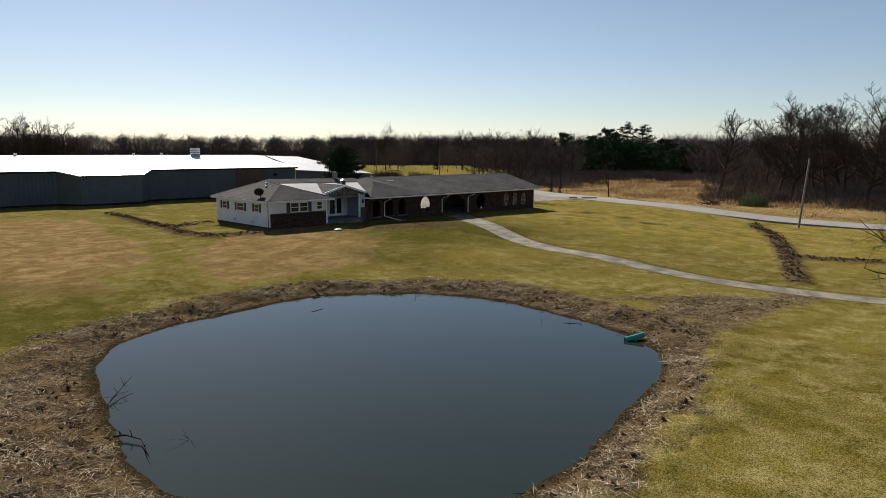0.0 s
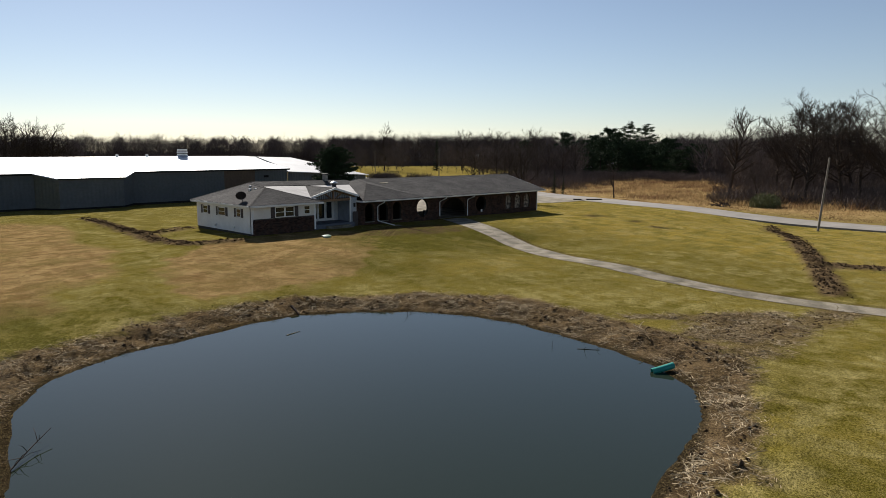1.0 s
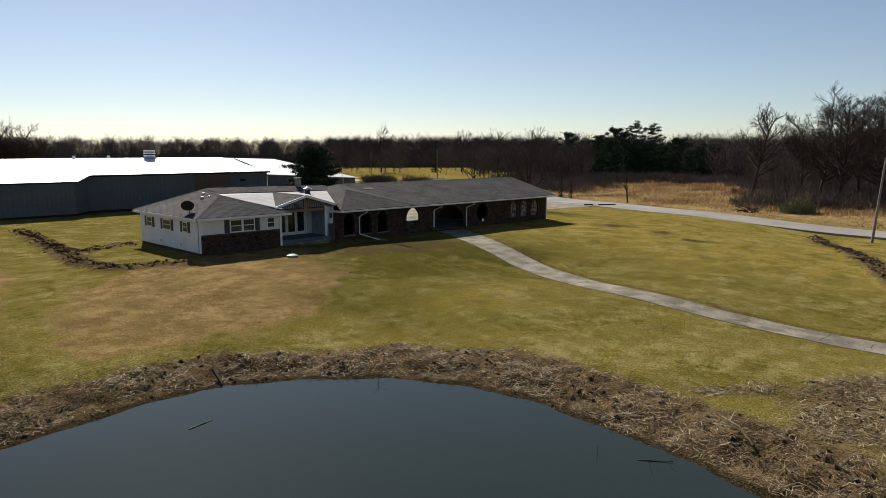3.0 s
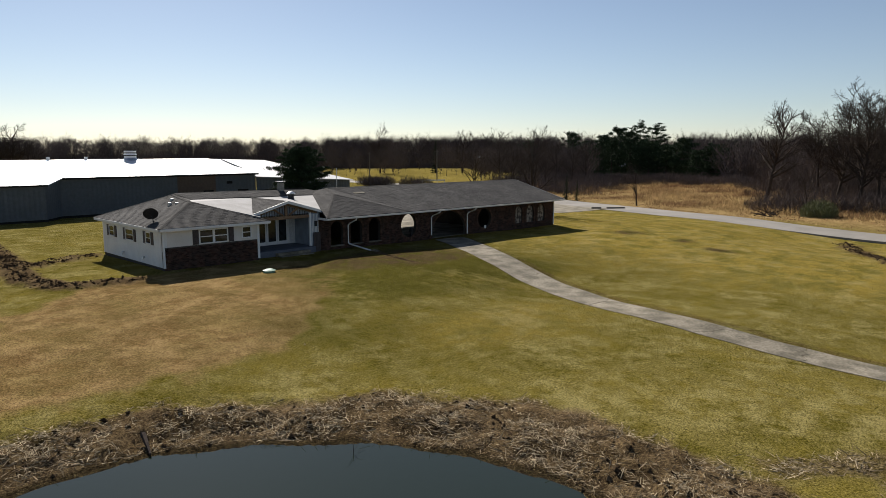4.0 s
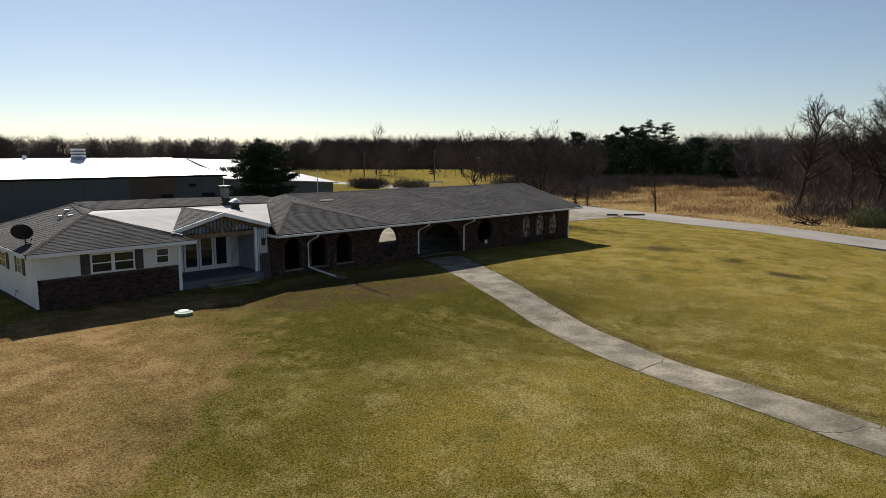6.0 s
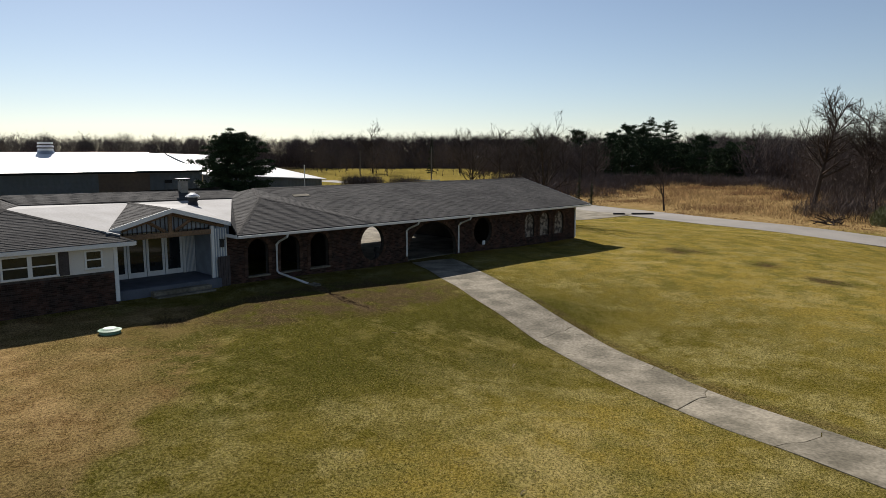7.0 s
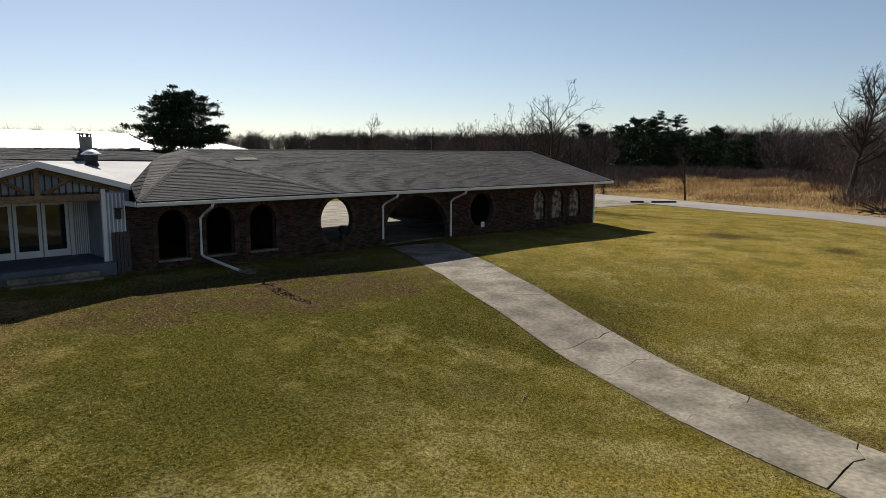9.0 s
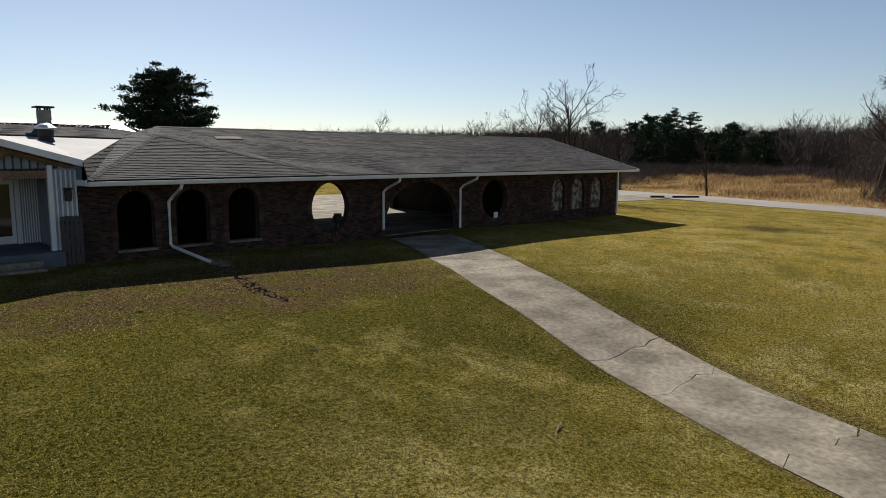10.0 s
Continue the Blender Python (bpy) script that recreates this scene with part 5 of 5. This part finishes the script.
def leaf_litter():
    """Dead leaves and thatch scattered before the house and over the lawn."""
    rng = np.random.default_rng(23)
    n = 150000
    x, y = rng.uniform(-14, 33, n), rng.uniform(-24, 0.5, n)
    dens = 0.03 + 0.7 * zones(x, y)["mulch"]
    ok = (rng.random(n) < dens) & (along(x, y, DRIVE) > 1.4) & (wobble(x, y, 1.7, 4) + rng.normal(0, 0.5, n) > -0.1)
    x, y = x[ok], y[ok]
    n = len(x)
    p = np.stack([x, y, height(x, y) + rng.uniform(0.005, 0.03, n)], 1)
    s = rng.uniform(0.012, 0.04, n)[:, None]
    u, v = rng.normal(0, 1, (n, 3)), rng.normal(0, 1, (n, 3))
    u[:, 2] *= 0.4
    v[:, 2] *= 0.4
    tagged(new("leaf_litter", soup("leaf_litter", np.stack([p, p + u * s, p + v * s], 1), LEAF)), "scattered brown dead leaves and thatch", "litter", kind="stuff")


leaf_litter()


def clods(name, label, count, seed, place, size):
    """Lumps of turned soil half sunk in the ground."""
    rng = np.random.default_rng(seed)
    x, y = place(rng, count)
    z = height(x, y)
    n = len(x)
    base = np.array([[1, 0, 0], [0, 1, 0], [-1, 0, 0], [0, -1, 0], [0, 0, 1], [0, 0, -1]], float)
    tri = np.array([[0, 1, 4], [1, 2, 4], [2, 3, 4], [3, 0, 4], [1, 0, 5], [2, 1, 5], [3, 2, 5], [0, 3, 5]])
    s = rng.uniform(*size, n)
    v = base[None] * rng.uniform(0.5, 1.3, (n, 6, 1)) * s[:, None, None] + rng.normal(0, 0.2, (n, 6, 3)) * s[:, None, None]
    v[:, :, 2] *= 0.65
    v += np.stack([x, y, z], 1)[:, None]
    me = bpy.data.meshes.new(name)
    me.from_pydata(v.reshape(-1, 3).tolist(), [], (tri[None] + (np.arange(n) * 6)[:, None, None]).reshape(-1, 3).tolist())
    me.materials.append(EARTH)
    tagged(new(name, me), label, "soil", kind="stuff")


def on_trench(rng, count):
    xs, ys = [], []
    for line in TRENCHES:
        for (ax, ay), (bx, by) in zip(line, line[1:]):
            k = int(math.hypot(bx - ax, by - ay) * count)
            t = rng.random(k)
            xs.append(ax + (bx - ax) * t + rng.normal(0, 0.45, k))
            ys.append(ay + (by - ay) * t + rng.normal(0, 0.45, k))
    return np.concatenate(xs), np.concatenate(ys)


def on_bank(rng, count):
    x, y = rng.uniform(-50, 2, count), rng.uniform(-52, -15, count)
    d = shore(x, y)
    ok = (zones(x, y)["mud"] > 0.6) & (d > 0.1) & (wobble(x, y, 0.9, 2) > -0.1)
    return x[ok], y[ok]


clods("soil_clods", "dark clods of freshly turned trench soil", 40, 1, on_trench, (0.03, 0.13))
def on_flow(rng, count):
    t = rng.random(count)
    return np.interp(t, [0, 0.3, 0.7, 1], [2.9, 2.5, 2.1, 2.0]) + rng.normal(0, 0.12, count), -2.2 - 5.2 * t + rng.normal(0, 0.1, count)


clods("soil_clods", "dark debris washed out below the downspout", 260, 3, on_flow, (0.015, 0.06))
clods("soil_clods", "dark lumps of mud on the pond bank", 9000, 2, on_bank, (0.03, 0.14))


def branch(name, label, pts, r, forks=4, seed=1, mat=BARK):
    rng = np.random.default_rng(seed)
    bm = bmesh.new()
    tube(bm, pts, r, r * 0.4, 6)
    for _ in range(forks):
        k = rng.integers(0, len(pts) - 1)
        p = Vector(pts[k]).lerp(Vector(pts[k + 1]), rng.random())
        e = p + Vector((rng.normal(0, 0.3), rng.normal(0, 0.3), rng.uniform(0.05, 0.3)))
        tube(bm, [p, p.lerp(e, 0.5) + Vector((0, 0, 0.06)), e], r * 0.5, r * 0.15, 5)
    tagged(part(name, bm, mat), label, "branch")


W = WATER_Z
branch("fallen_branch", "dead forked branch lying in the pond", [(-38.0, -32.6, W + 0.05), (-37.6, -32.1, W + 0.12), (-37.1, -31.5, W + 0.2), (-36.5, -30.9, W + 0.34)], 0.025, 8, 1)
branch("fallen_branch", "pale dead branch lying half under water", [(-38.9, -35.7, W + 0.12), (-38.6, -35.9, W + 0.15), (-38.35, -36.5, W + 0.12), (-38.6, -37.8, W - 0.01)], 0.035, 4, 2)
branch("fallen_branch", "dead twig sticking out of the pond", [(-37.2, -37.4, W - 0.03), (-37.1, -36.6, W + 0.1)], 0.014, 2, 3)
branch("fallen_branch", "dark log end lying at the pond edge", [(-21.9, -21.5, W + 0.3), (-22.1, -22.5, W + 0.06)], 0.09, 0, 4)
branch("fallen_branch", "bent reed stems standing in shallow water", [(-17.9, -26.6, W - 0.1), (-17.75, -26.4, W + 0.3)], 0.012, 5, 5)
branch("fallen_branch", "bleached stick afloat on the pond", [(-24.8, -25.6, W + 0.01), (-23.9, -25.4, W + 0.02)], 0.022, 0, 6, LITTER)
branch("fallen_branch", "thin stake standing in the pond", [(-17.2, -35.7, W - 0.2), (-17.2, -35.7, W + 0.28)], 0.015, 0, 7)
branch("fallen_branch", "thin drowned branch in the shallows", [(-16.7, -36.7, W), (-16.1, -37.5, W + 0.03)], 0.02, 2, 8)
branch("fallen_branch", "bleached driftwood on the reed bank", [(-14.4, -39.0, -0.75), (-13.8, -38.4, -0.55), (-13.4, -37.6, -0.5)], 0.05, 4, 9, LITTER)


def pipe():
    p = thing("culvert_pipe", "teal plastic drain pipe jutting from the bank into the pond", "pipe", at=(-17.35, -40.75, -1.13))
    bm = tube(bmesh.new(), [(0, 0, 0), (0.4, -0.25, 0.09), (0.8, -0.5, 0.2)], 0.11, 0.11, 18)
    bmesh.ops.delete(bm, geom=[f for f in bm.faces if len(f.verts) > 4], context="FACES_ONLY")
    bmesh.ops.solidify(bm, geom=list(bm.faces), thickness=0.02)
    part("barrel", bm, TEAL, p)


def pole():
    x, y = 49.6, -26.4
    t = thing("utility_pole", "weathered grey wooden utility pole leaning slightly", "utility pole", at=(x, y, rise(x, y) - 0.2))
    part("shaft", tube(bmesh.new(), [(0, 0, 0), (0.55, -0.5, 9.1)], 0.15, 0.1, 10), material("grey_wood", (0.24, 0.21, 0.18), (0.17, 0.15, 0.13), 0.85, scale=3), t)
    part("cap", tube(bmesh.new(), [(0.55, -0.5, 9.1), (0.56, -0.51, 9.2)], 0.11, 0.05, 10), DARK_METAL, t)


def far_poles():
    wood = material("far_pole_wood", (0.16, 0.14, 0.12), (0.11, 0.095, 0.08), 0.9, scale=3)
    for x, y, h in ((138, 168, 9.5), (114, 106, 9.5)):
        t = thing("utility_pole", "grey wooden utility pole at the edge of the wood", "utility pole", "poles along the far road", at=(x, y, rise(x, y) - 0.2))
        part("shaft", tube(bmesh.new(), [(0, 0, 0), (0.05, 0, h)], 0.17, 0.12, 8), wood, t)
        part("crossarm", boxes((-0.9, 0.9, -0.06, 0.06, h - 0.75, h - 0.6)), wood, t)
    t = thing("guard_rail", "pale metal guard rail beside the far road", "guard rail", at=(100, 93, rise(100, 93)))
    t.rotation_euler = (0, 0, radians(-44))
    for k in range(4):
        part("post", boxes((-3 + 2 * k, -2.86 + 2 * k, -0.06, 0.06, -0.2, 1.0)), GALV, t)
    part("rail", boxes((-3.2, 3.2, -0.1, -0.06, 0.62, 0.95), bevel=0.01), GALV, t)


def septic_lid():
    z = rise(-7.38, -4.26)
    t = thing("septic_lid", "round pale green plastic septic lid in the lawn", "lid", at=(-7.38, -4.26, z))
    part("riser", tube(bmesh.new(), [(0, 0, -0.1), (0, 0, 0.12)], 0.36, 0.36, 24), LID, t)
    part("cover", tube(bmesh.new(), [(0, 0, 0.12), (0, 0, 0.15), (0, 0, 0.19)], 0.4, 0.22, 24), LID, t)


def logs():
    for x, y, length, turn in ((58.3, 14.7, 1.4, 45), (60.4, 12.7, 2.7, 43)):
        t = thing("railway_tie", "old black railway tie lying in the grass", "timber", "ties beside the road", at=(x, y, rise(x, y) + 0.1))
        part("tie", boxes((-length / 2, length / 2, -0.13, 0.13, -0.15, 0.13), bevel=0.03), material("creosote", (0.035, 0.03, 0.028), rough=0.9, scale=3), t)
        t.rotation_euler = (0, 0, radians(-turn))


def splash():
    z = rise(3.0, -1.6)
    t = thing("splash_block", "grey concrete splash block under the downspout", "splash block", at=(3.05, -1.75, z))
    bm = boxes((-0.16, 0.16, -0.35, 0.3, -0.04, 0.05), (-0.16, -0.12, -0.35, 0.3, 0.05, 0.1), (0.12, 0.16, -0.35, 0.3, 0.05, 0.1))
    part("block", bm, CONCRETE, t)
    fence = thing("fence_panel", "dark stained board screen beside the brick corner", "fence", at=(-0.25, 0.95, rise(-0.25, 0.95)))
    for k in range(5):
        part("board", boxes((-0.3 + 0.125 * k, -0.19 + 0.125 * k, -0.02, 0.02, 0.0, 1.45 + 0.01 * (k % 2)), bevel=0.006), SHUTTER, fence)
    for z in (0.3, 1.2):
        part("rail", boxes((-0.3, 0.31, 0.02, 0.06, z, z + 0.09)), SHUTTER, fence)
    u = thing("urn", "dark stone urn standing in the round opening", "urn", at=(9.45, 1.24, 0.5))
    bm = bmesh.new()
    for (z0, r0), (z1, r1) in zip(((0.0, 0.1), (0.25, 0.1), (0.32, 0.17), (0.5, 0.2), (0.55, 0.15)), ((0.25, 0.1), (0.32, 0.17), (0.5, 0.2), (0.55, 0.15), (0.62, 0.16))):
        tube(bm, [(0, 0, z0), (0, 0, z1)], r0, r1, 12)
    part("vase", bm, DARK_METAL, u)


def far_house(x, y, label, w, d, turn, wall_mat, tall=2.9):
    t = thing("far_house", label, "house", at=(x, y, rise(x, y)))
    t.rotation_euler = (0, 0, radians(turn))
    part("wall", boxes((-w / 2, w / 2, -d / 2, d / 2, 0, tall)), wall_mat, t)
    for s in (-1, 1):
        part("roof", slab_of([(-w / 2 - 0.4, s * (d / 2 + 0.5), tall - 0.1), (w / 2 + 0.4, s * (d / 2 + 0.5), tall - 0.1), (w / 2 + 0.4, 0, tall + 2.1), (-w / 2 - 0.4, 0, tall + 2.1)], 0.15), BARN_GREY, t)
    for k in range(4):
        part("window", boxes((-w / 2 + 1.5 + k * w / 4.3, -w / 2 + 2.7 + k * w / 4.3, -d / 2 - 0.04, -d / 2 + 0.02, 1.0, 2.2)), GLASS, t)


def flag_pole():
    t = thing("flag_pole", "thin pale metal pole beside the barn", "pole", at=(33.0, 44.3, rise(33.0, 44.3) - 0.2))
    part("shaft", tube(bmesh.new(), [(0, 0, 0), (0, 0, 5.4)], 0.06, 0.045, 8), WHITE, t)
    part("finial", tube(bmesh.new(), [(0, 0, 5.4), (0, 0, 5.5)], 0.08, 0.04, 8), WHITE, t)


def sticks():
    for x, y, turn, length in ((2.2, -15.1, 25, 0.34), (-13.6, -17.6, 70, 0.2), (-4.9, -21.2, 10, 0.22), (0.6, -10.6, 120, 0.2), (4.6, -8.2, 60, 0.25)):
        t = thing("stick", "short bleached stick lying in the grass", "stick", "sticks in the lawn", at=(x, y, rise(x, y) + 0.02))
        part("shaft", tube(bmesh.new(), [(-length / 2, 0, 0), (0, 0.02, 0.02), (length / 2, 0, 0.01)], 0.016, 0.009, 6), LITTER, t)
        t.rotation_euler = (0, 0, radians(turn))


flag_pole()
sticks()
pipe()
pole()
far_poles()
septic_lid()
logs()
splash()
far_house(*spot(3.7, 405), "pale grey-roofed house among the trees", 13, 9, -40, BARN_BROWN, 5.2)
far_house(*spot(12.6, 330), "white house half hidden by trees", 14, 9, -30, WHITE)
far_house(*spot(-29.0, 300), "small white farm building beyond the barn", 9, 7, -50, WHITE)
rng = np.random.default_rng(31)
bm = bmesh.new()
for _ in range(26):
    p = Vector((71.8 + rng.normal(0, 0.8), -4.8 + rng.normal(0, 0.8), 0))
    p.z = rise(p.x, p.y) + rng.uniform(0, 0.5)
    tube(bm, [p, p + Vector((rng.normal(0, 0.8), rng.normal(0, 0.8), rng.uniform(0, 0.7)))], 0.09, 0.03, 5)
tagged(part("brush_pile", bm, BARK), "dark heap of cut stumps and branches", "brush pile", kind="stuff")
bm = bmesh.new()
cells = [[bm.verts.new((x, y + 0.5 * math.sin(0.7 * x) * (j == 12), rise(x, y) + 0.04)) for j, y in enumerate(np.linspace(13.4, 30, 13))] for x in np.linspace(10, 64, 28)]
for a, b in zip(cells, cells[1:]):
    for k in range(12):
        bm.faces.new((a[k], b[k], b[k + 1], a[k + 1]))
for g in bmesh.ops.extrude_edge_only(bm, edges=[e for e in bm.edges if e.is_boundary])["geom"]:
    if isinstance(g, bmesh.types.BMVert):
        g.co.z -= 0.3
tagged(part("pavement", bm, CONCRETE), "pale concrete yard behind the house", "pavement", kind="structure")

# ---- pieces: driveway slabs, bricks, shingles ----
def driveway():
    drive = tagged(new("driveway"), "cracked pale concrete driveway curving across the lawn", "driveway", kind="structure")
    rng = random.Random(4)
    pts = [Vector(p) for p in DRIVE]
    fine = []
    for i in range(len(pts) - 1):
        p0, p1, p2, p3 = pts[max(i - 1, 0)], pts[i], pts[i + 1], pts[min(i + 2, len(pts) - 1)]
        for j in range(12):
            t = j / 12
            fine.append(0.5 * (2 * p1 + (p2 - p0) * t + (2 * p0 - 5 * p1 + 4 * p2 - p3) * t * t + (3 * p1 - p0 - 3 * p2 + p3) * t ** 3))
    dist = [0.0]
    for a, b in zip(fine, fine[1:]):
        dist.append(dist[-1] + (b - a).length)

    def at(s):
        x = float(np.interp(s, dist, [p.x for p in fine]))
        y = float(np.interp(s, dist, [p.y for p in fine]))
        e = 0.3
        d = Vector((float(np.interp(s + e, dist, [p.x for p in fine])) - float(np.interp(s - e, dist, [p.x for p in fine])), float(np.interp(s + e, dist, [p.y for p in fine])) - float(np.interp(s - e, dist, [p.y for p in fine])))).normalized()
        return Vector((x, y)), Vector((-d.y, d.x))

    cuts, s = [], 0.3
    while s < dist[-1] - 1:
        cuts.append((s, rng.uniform(-0.5, 0.5), [rng.uniform(-0.14, 0.14) for _ in range(7)], [rng.uniform(0.004, 0.022) for _ in range(7)]))
        s += rng.uniform(1.8, 4.2)
    for (s0, k0, j0, g0), (s1, k1, j1, g1) in zip(cuts, cuts[1:]):
        bm = bmesh.new()
        n, cols = 5, 7
        sink = rng.uniform(-0.006, 0.006)
        grid = []
        for i in range(n + 1):
            row = []
            for c in range(cols):
                u = c / (cols - 1) * 2 - 1
                a = s0 + u * k0 + j0[c] + g0[c]
                b = s1 + u * k1 + j1[c] - g1[c]
                p, side = at(a + (b - a) * i / n)
                run = a + (b - a) * i / n
                w = (1.44 if u < 0 else float(np.interp(run, (0, 9, 19, 26), (1.4, 1.2, 1.0, 0.85)))) + 0.03 * math.sin(1.3 * run)
                q = p + side * u * w
                row.append(bm.verts.new((q.x, q.y, rise(q.x, q.y) + 0.014 + sink)))
            grid.append(row)
        for i in range(n):
            for c in range(cols - 1):
                bm.faces.new((grid[i][c], grid[i][c + 1], grid[i + 1][c + 1], grid[i + 1][c]))
        rim = bmesh.ops.extrude_edge_only(bm, edges=[e for e in bm.edges if e.is_boundary])["geom"]
        for g in rim:
            if isinstance(g, bmesh.types.BMVert):
                g.co.z -= 0.14
        part("slab", bm, CONCRETE, drive)


driveway()


def brick_field(name, x0, x1, z0, z1, y, holes, parent, seed, label=""):
    """Bricks in running bond, each standing a little proud of the joints."""
    rng = random.Random(seed)
    verts, faces = [], []
    L, Hh, gap = 0.2, 0.067, 0.011
    rows = int((z1 - z0) / (Hh + gap))
    for r in range(rows):
        za = z0 + r * (Hh + gap)
        x = x0 - (0.1 if r % 2 else 0)
        while x < x1:
            a, b = max(x, x0), min(x + L, x1)
            if b - a > 0.03 and not any(inside(h, px, pz) for h in holes for px in (a, b) for pz in (za, za + Hh)):
                o = y - rng.uniform(0.006, 0.022)
                i = len(verts)
                verts += [(a, o, za), (b, o, za), (b, o, za + Hh), (a, o, za + Hh), (a, y + 0.01, za), (b, y + 0.01, za), (b, y + 0.01, za + Hh), (a, y + 0.01, za + Hh)]
                faces += [(i, i + 1, i + 2, i + 3), (i + 4, i, i + 3, i + 7), (i + 1, i + 5, i + 6, i + 2), (i + 3, i + 2, i + 6, i + 7), (i + 4, i + 5, i + 1, i)]
            x += L + gap
    ob = part(name, mesh_of(name, verts, faces, BRICK), BRICK, parent, label)
    return tagged(ob, kind="stuff")


brick_field("brickwork", 0, 29.2, -0.2, 2.5, WALL_Y + 0.01, OPENINGS, front_wall, 1)
brick_field("brickwork", -11.98, -5.42, -0.1, 1.6, 0.35, [], wainscot, 2)
# light brick rings round the openings
for hole in OPENINGS:
    loop = hole + hole[:1]
    verts, faces = [], []
    cx, cz = sum(p[0] for p in hole) / len(hole), sum(p[1] for p in hole) / len(hole)
    for (ax, az), (bx, bz) in zip(loop, loop[1:]):
        n = max(1, round(math.hypot(bx - ax, bz - az) / 0.085))
        if az == bz and az < 0.7:
            continue
        for k in range(n):
            fa, fb = (k + 0.07) / n, (k + 0.93) / n
            p = [(ax + (bx - ax) * f, az + (bz - az) * f) for f in (fa, fb)]
            o = []
            for px, pz in p:
                nx, nz = -(bz - az), bx - ax
                m = math.hypot(nx, nz)
                nx, nz = nx / m, nz / m
                if nx * (px - cx) + nz * (pz - cz) < 0:
                    nx, nz = -nx, -nz
                o.append((px + nx * 0.19, pz + nz * 0.19))
            if min(p[0][1], o[0][1]) < -0.1:
                continue
            i = len(verts)
            for d in (WALL_Y - 0.03, WALL_Y + 0.05):
                verts += [(p[0][0], d, p[0][1]), (p[1][0], d, p[1][1]), (o[1][0], d, o[1][1]), (o[0][0], d, o[0][1])]
            faces += [(i, i + 1, i + 2, i + 3), (i, i + 4, i + 5, i + 1), (i + 1, i + 5, i + 6, i + 2), (i + 2, i + 6, i + 7, i + 3), (i + 3, i + 7, i + 4, i)]
    tagged(part("arch_ring", mesh_of("arch_ring", verts, faces, BRICK_LIGHT), BRICK_LIGHT, front_wall), kind="stuff")


def shingles(poly, seed):
    """Overlapping tabs in courses, clipped to one slope."""
    rng = random.Random(seed)
    n = (poly[1] - poly[0]).cross(poly[2] - poly[0]).normalized()
    if n.z < 0:
        n = -n
    u = Vector((0, 0, 1)).cross(n).normalized()
    v = n.cross(u)
    o = poly[0] + n * 0.003
    flat = [((p - poly[0]).dot(u), (p - poly[0]).dot(v)) for p in poly]
    v0, v1 = min(p[1] for p in flat), max(p[1] for p in flat)
    verts, faces = [], []
    def span(m):
        cross = []
        m = min(max(m, v0 + 1e-4), v1 - 1e-4)
        for (ax, ay), (bx, by) in zip(flat, flat[1:] + flat[:1]):
            if (ay > m) != (by > m):
                cross.append(ax + (m - ay) / (by - ay) * (bx - ax))
        return (min(cross), max(cross)) if cross else (0.0, 0.0)

    w = v0
    while w < v1 - 0.02:
        a, b = span(w)
        a2, b2 = span(w + 0.148)
        s = min(a, a2) - rng.uniform(0, 0.3)
        while s < max(b, b2):
            e = s + rng.choice((0.16, 0.24, 0.33, 0.33, 0.42))
            p, q = min(max(s, a), b), max(min(e - 0.006, b), a)
            p2, q2 = min(max(s, a2), b2), max(min(e - 0.006, b2), a2)
            if max(q - p, q2 - p2) > 0.015:
                t = rng.choice((0.010, 0.014, 0.018))
                i = len(verts)
                top = min(w + 0.148, v1)
                for uu, vv, h in ((p, w, t), (q, w, t), (q2, top, 0.002), (p2, top, 0.002), (p, w, 0), (q, w, 0)):
                    verts.append(o + u * uu + v * vv + n * h)
                faces += [(i, i + 1, i + 2, i + 3), (i + 4, i + 5, i + 1, i)]
            s = e
        w += 0.145
    return mesh_of("shingling", verts, faces, SHINGLE)


for k, poly in enumerate(SHINGLED):
    tagged(part("shingling", shingles(poly, k), SHINGLE, house), kind="stuff")


def ridge_caps(a, b, seed):
    rng = random.Random(seed)
    d = b - a
    n = max(2, int(d.length / 0.2))
    side = d.cross(Vector((0, 0, 1))).normalized()
    verts, faces = [], []
    for k in range(n):
        p, q = a.lerp(b, k / n), a.lerp(b, (k + 1.15) / n)
        t = rng.uniform(0.03, 0.036)
        i = len(verts)
        for r, h in ((p, t), (q, t - 0.006)):
            verts += [r + side * 0.14 + V((0, 0, h - 0.045)), r + V((0, 0, h)), r - side * 0.14 + V((0, 0, h - 0.045))]
        faces += [(i, i + 1, i + 4, i + 3), (i + 1, i + 2, i + 5, i + 4), (i, i + 2, i + 1)]
    return mesh_of("ridge_capping", verts, faces, SHINGLE_CAP)


for k, (a, b) in enumerate(((RIDGE_W, V((29.5, 6.5, RIDGE))), (V((0, 0, EAVE)), APEX), (APEX, RIDGE_W), (V((8.3, 0, EAVE)), APEX), (A0, HIP_A), (A1, HIP_A), (HIP_A, EW_L), (A_REAR, EW_L), (G_APEX, G_BACK))):
    tagged(part("ridge_capping", ridge_caps(a, b, k), SHINGLE_CAP, house), kind="stuff")
